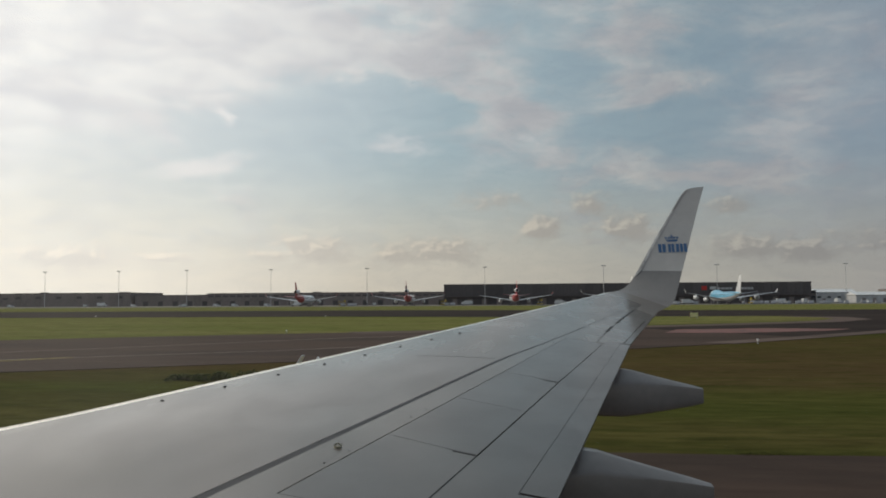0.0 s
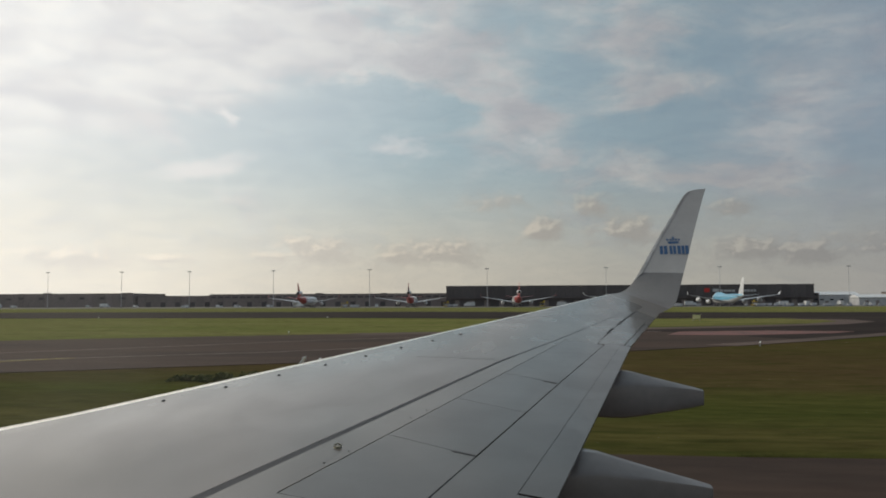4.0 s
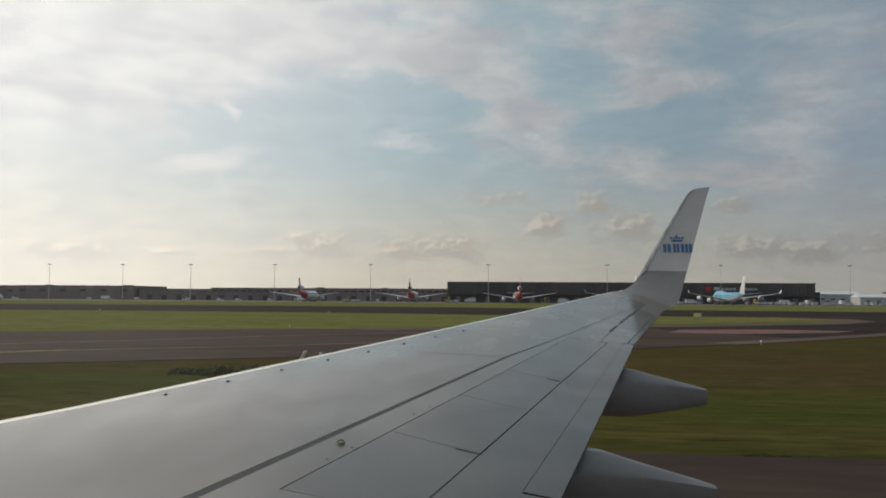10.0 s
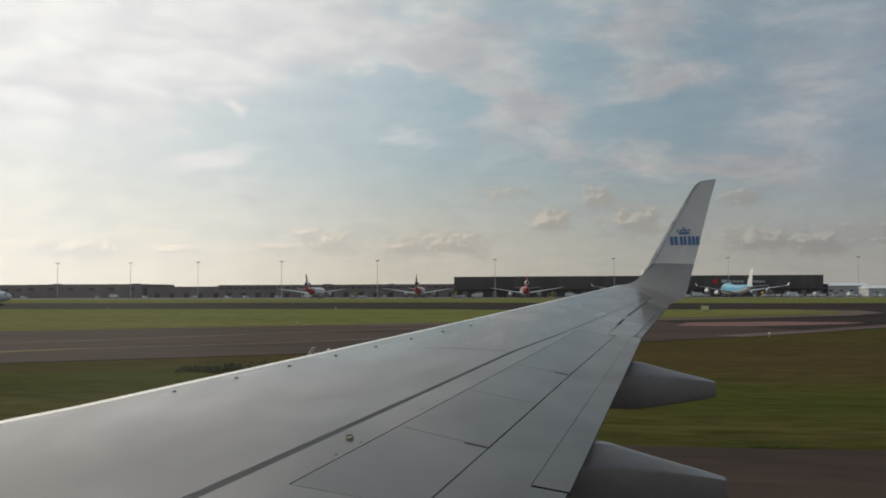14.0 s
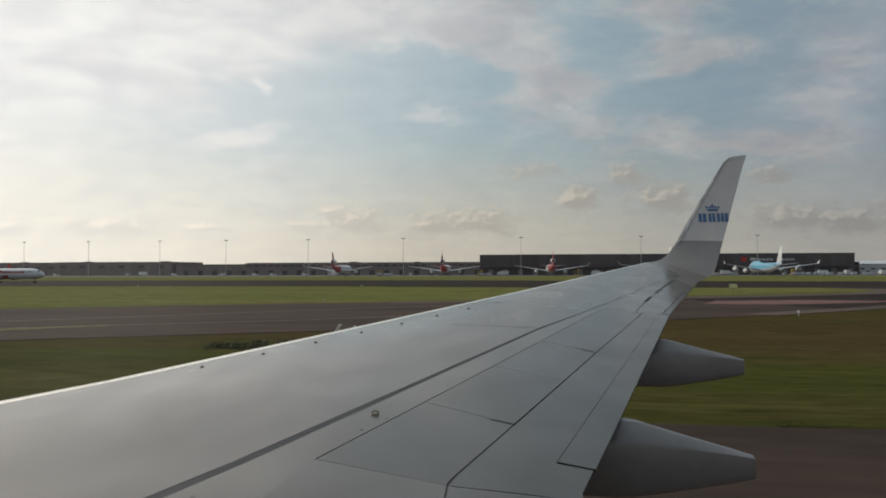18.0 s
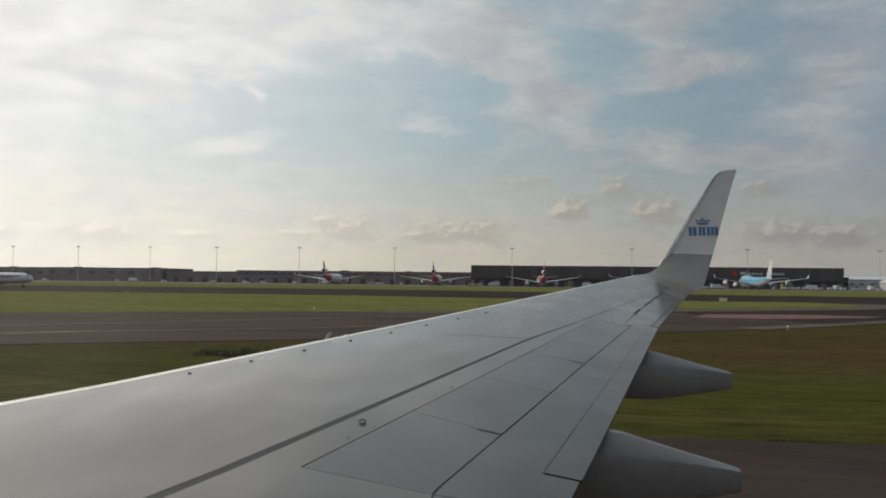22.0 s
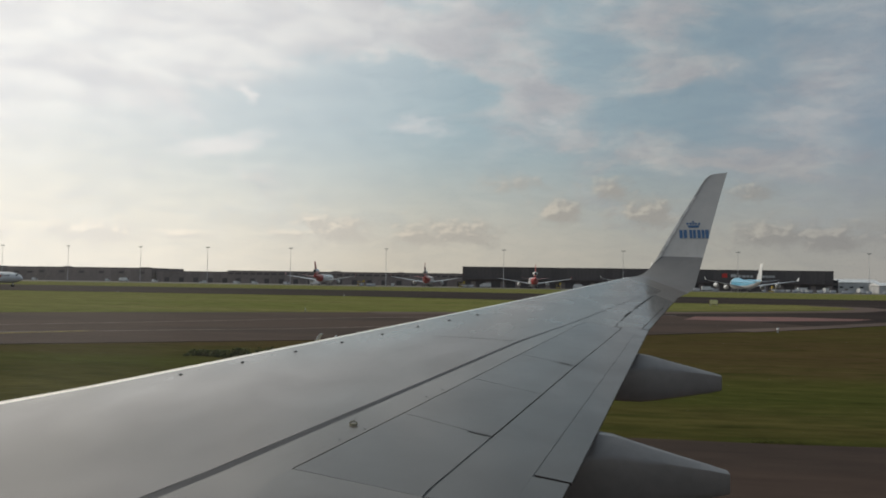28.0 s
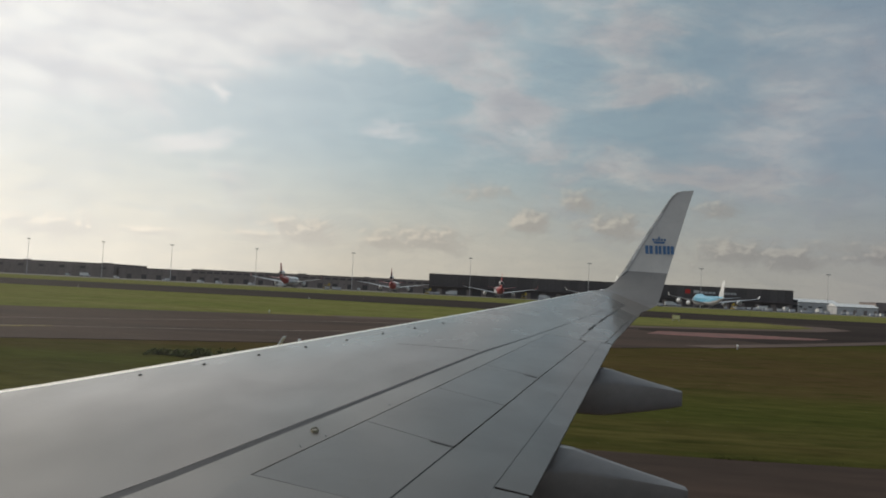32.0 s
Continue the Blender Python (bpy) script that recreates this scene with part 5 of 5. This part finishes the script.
board("marker_board", (193, 95, 0), 4, 1.3, .8, SIGN_BACK, "brown back of a guidance sign in the grass", legs=3)
board("marker_board", (247, 70, 0), -6, 1.1, .8, GAP, "dark back of a sign box in the grass", legs=2)


def distance_marker(at, turn):
    th = thing("distance_marker", at, "white upright marker box with a black panel on a concrete pad", "marker", turn=turn)
    part("pad", box((-.85, -.42, -.03), (.65, .42, .03), .01), CONCRETE, th)
    for x in (-.22, .22):
        part("side", box((x - .06, -.17, .03), (x + .06, .17, 1.0), .02), CLAD_PALE, th)
    part("top", box((-.30, -.19, 1.0), (.30, .19, 1.11), .03), CLAD_PALE, th)
    part("foot_rail", box((-.158, -.16, .03), (.158, .16, .16), .01), CLAD_PALE, th)
    face = part("panel", box((-.158, -.08, .16), (.158, .08, .998)), GAP, th)
    part("figure_bar", box((-.09, -.092, .38), (.09, -.078, .80), .004), CLAD_PALE, face)


distance_marker((-15.0, 34.6, 0), -34)


def pad_light(at, turn, wide):
    th = thing("concrete_slab", at, "pale concrete slab with a small edge light in the grass", "slab", "slabs along the taxiway edge", turn)
    part("slab", box((-wide / 2, -.32, -.05), (wide / 2, .32, .09), .015), CONCRETE, th)
    lamp = part("edge_light", rod((wide * .42, .05, .09), (wide * .42, .05, .28), .05, .06, 10), STEEL, th)
    part("lens", rod((wide * .42, .05, .28), (wide * .42, .05, .36), .06, .03, 10), DARK_GLASS, lamp)
    return th


pad = pad_light((-31.0, 23.5, 0), 0, 1.3)
for x, y in ((14.6, 23.4), (64, 23.4), (98, 23.4), (238, 23.6), (-120.3, 38.4), (-143, 27.2), (-156, 25.4)):
    copy_thing(pad, pose(x, y, 0, 0, 0, 2))


def airfield_light(at):
    th = thing("edge_light", at, "small pale taxiway edge light on a short stem", "light", "edge lights along the taxiways")
    part("stem", rod((0, 0, 0), (0, 0, .28), .05, n=8), STEEL, th)
    part("cap", rod((0, 0, .28), (0, 0, .42), .10, .06, 10), SIGN_WHITE, th)
    return th


light = airfield_light((-60, 198, .0))
for x, y in ((-180, 202), (-120, 202), (0, 198), (60, 137), (120, 152), (180, 157), (-40, 99), (-100, 54), (-12, 114), (-24, 52), (8, 74.5), (240, 161), (300, 291)):
    copy_thing(light, pose(x, y, 0))


# the apron with its planes, sheds and masts lies a little further aft
for ob in list(scene.objects):
    if ob.parent is None and ob.location.y > 540:
        ob.location.x += 42.0


# ---- things by the exit taxiway ----
def make_barrier(at, turn):
    th = thing("road_barrier", at, "yellow plastic water-filled barrier in the grass", "barrier", turn=turn)
    prof = [(-.35, .10), (-.30, .45), (-.16, .60), (-.14, .85), (.14, .85), (.16, .60), (.30, .45), (.35, .10)]
    part("shell", loft([[(x, y, z) for y, z in prof] for x in (-1.7, -1.62, 1.62, 1.7)]), LOADER_YELLOW, th)
    for x in (-1.1, 0, 1.1):
        part("foot", box((x - .3, -.38, 0), (x + .3, .38, .12), .02), LOADER_YELLOW, th)
    part("filler_cap", rod((1.2, 0, .85), (1.2, 0, .90), .09, n=12), SEAL, th)
    return th


make_barrier((-20.2, 40.6, 0), -41)


post = thing("marker_post", (-21.9, 40.2, 0), "dark post with a small tilted white plate in the grass", "post", turn=-10)
part("upright", rod((0, 0, 0), (0, 0, .95), .055, .045, n=8), BARK, post)
bm = box((-.03, -.14, -.05), (.03, .14, .42), .008)
bmesh.ops.transform(bm, matrix=pose(.02, 0, .92, 0, 32, 0), verts=bm.verts)
part("plate", bm, SIGN_WHITE, post, "small tilted white plate")
strip = thing("edge_strip", (-19.5, 23.15, 0), "long pale concrete strip between tarmac and grass", "kerb")
for k in range(4):
    part("slab", box((-4 + 2 * k + .02, -.22, -.05), (-2 + 2 * k - .02, .22, .07), .012), CONCRETE, strip)


def make_shrub(at, wide, high, seed):
    """A low spread of weedy stems with small leaves."""
    rg = random.Random(seed)
    th = thing("shrub", at, "low dark green weedy shrub in the mown grass", "shrub", "shrubs by the barrier")
    bm = bmesh.new()
    vs, fs = [], []
    for _ in range(26):
        x, y = rg.gauss(0, wide * .28), rg.gauss(0, .25)
        top = Vector((x + rg.gauss(0, .12), y + rg.gauss(0, .1), high * rg.uniform(.35, 1.0) * math.exp(-(x / wide) ** 2)))
        add_rod(bm, (x, y, 0), top, .012, .005, 4)
        for _ in range(56):
            p = Vector((x, y, 0)).lerp(top, rg.uniform(.25, 1.05)) + Vector((rg.gauss(0, .09), rg.gauss(0, .09), rg.gauss(0, .03)))
            u = Vector((rg.gauss(0, 1), rg.gauss(0, 1), rg.gauss(.6, .6))).normalized()
            w, sz = u.orthogonal().normalized(), rg.uniform(.03, .07)
            q, n = u.cross(w), len(vs)
            vs += [p + w * sz, p + q * sz * .55, p - w * sz, p - q * sz * .55]
            fs.append((n, n + 1, n + 2, n + 3))
    part("stem", bm, BARK, th)
    me = bpy.data.meshes.new("leaves")
    me.from_pydata(vs, [], fs)
    me.materials.append(SHRUB_LEAF)
    new("leaves", me).parent = th


for k, (x, y, w, h) in enumerate(((-28.0, 41.2, 1.6, .30), (-26.1, 40.8, 1.9, .45), (-24.4, 40.6, 1.8, .55), (-22.9, 40.3, 1.7, .60), (-21.8, 40.9, 1.0, .45))):
    make_shrub((x, y, 0), w, h, 70 + k)


# ---- trees ----
def make_tree(at, height, seed):
    rg = random.Random(seed)
    th = thing("tree", at, "dark green broadleaf tree at the airfield's edge", "tree", "trees beyond the apron")
    bm = rod((0, 0, 0), (rg.uniform(-.2, .2), 0, height * .5), height * .035, height * .018, 8)
    hubs = []
    for k in range(9):
        a, z = k * 2.4 + rg.uniform(-.3, .3), height * rg.uniform(.28, .5)
        tip = Vector((math.cos(a) * height * rg.uniform(.15, .34), math.sin(a) * height * rg.uniform(.15, .34), height * rg.uniform(.45, .85)))
        add_rod(bm, (0, 0, z), tip, height * .014, height * .005, 5)
        hubs.append(tip)
    hubs.append(Vector((0, 0, height * .8)))
    part("trunk", bm, BARK, th)
    vs, fs = [], []
    for h in hubs:
        for _ in range(46):
            d = Vector((rg.gauss(0, 1), rg.gauss(0, 1), rg.gauss(0, .8)))
            p = h + d.normalized() * height * .15 * rg.random() ** .4
            s = height * rg.uniform(.018, .045)
            u = Vector((rg.gauss(0, 1), rg.gauss(0, 1), rg.gauss(0, 1))).normalized()
            w = u.orthogonal().normalized()
            q = u.cross(w)
            n = len(vs)
            vs += [p + w * s, p + q * s * .8 + u * s * .3, p - w * s, p - q * s * .8 + u * s * .2]
            fs += [(n, n + 1, n + 2, n + 3)]
    me = bpy.data.meshes.new("crown")
    me.from_pydata(vs, [], fs)
    me.materials.append(LEAF)
    crown = new("crown", me)
    crown.parent = th
    return th


trees = [make_tree((205 + 25 * k, 770 + 6 * k, 0), 9 + 1.5 * k, 50 + k) for k in range(3)]
rt = random.Random(3)
for x, y in ((300, 800), (338, 790), (362, 776), (405, 772), (428, 765), (440, 770), (482, 745), (492, 752), (500, 740), (506, 762), (520, 738), (590, 770), (604, 776), (612, 760), (626, 772), (640, 780), (655, 768),
             (672, 776), (690, 770), (705, 785), (720, 775), (740, 780), (-1005, 830), (-1016, 836), (-1030, 828), (-1042, 838), (-560, 850), (-392, 840), (215, 800), (246, 790)):
    t = copy_thing(rt.choice(trees), pose(x, y, 0, 0, 0, rt.uniform(0, 360)))
    k = rt.uniform(.7, 1.35)
    t.scale = (k * 1.2, k * 1.2, k)


# ---- grass blades near the tarmac's edge ----
def make_blades():
    rg = np.random.default_rng(8)
    parts_ = []
    for n, x0, x1, y0, y1, h0, h1 in ((9000, -6, 22, 22.65, 23.05, .015, .05), (4000, -6, 22, 22.9, 23.6, .01, .03)):
        c = np.stack([rg.uniform(x0, x1, n), rg.uniform(y0, y1, n), np.zeros(n)], 1)
        a = rg.uniform(0, math.tau, n)
        h = rg.uniform(h0, h1, n) * (0.6 + 0.8 * (np.sin(c[:, 0] * .9 + np.sin(c[:, 1] * 1.7)) > .2))
        w = np.stack([np.cos(a), np.sin(a), 0 * a], 1) * (.010 + .0009 * (c[:, 1:2] - 22.5))
        tip = c + np.stack([rg.normal(0, .04, n), rg.normal(0, .04, n), h], 1)
        parts_.append(np.stack([c - w, c + w, tip], 1).reshape(-1, 3))
    v = np.concatenate(parts_)
    me = bpy.data.meshes.new("grass")
    me.from_pydata(v.tolist(), [], np.arange(len(v)).reshape(-1, 3).tolist())
    me.materials.append(BLADE)
    tagged(new("grass", me), "short uneven grass blades beside the tarmac", "grass", kind="stuff")


make_blades()

# the jet has rolled a little further on: the whole airfield lies that much further aft
for ob in list(scene.objects):
    if ob.parent is None and ob.name not in ("passenger_jet", "camera", "sun"):
        ob.location.x += 11.0
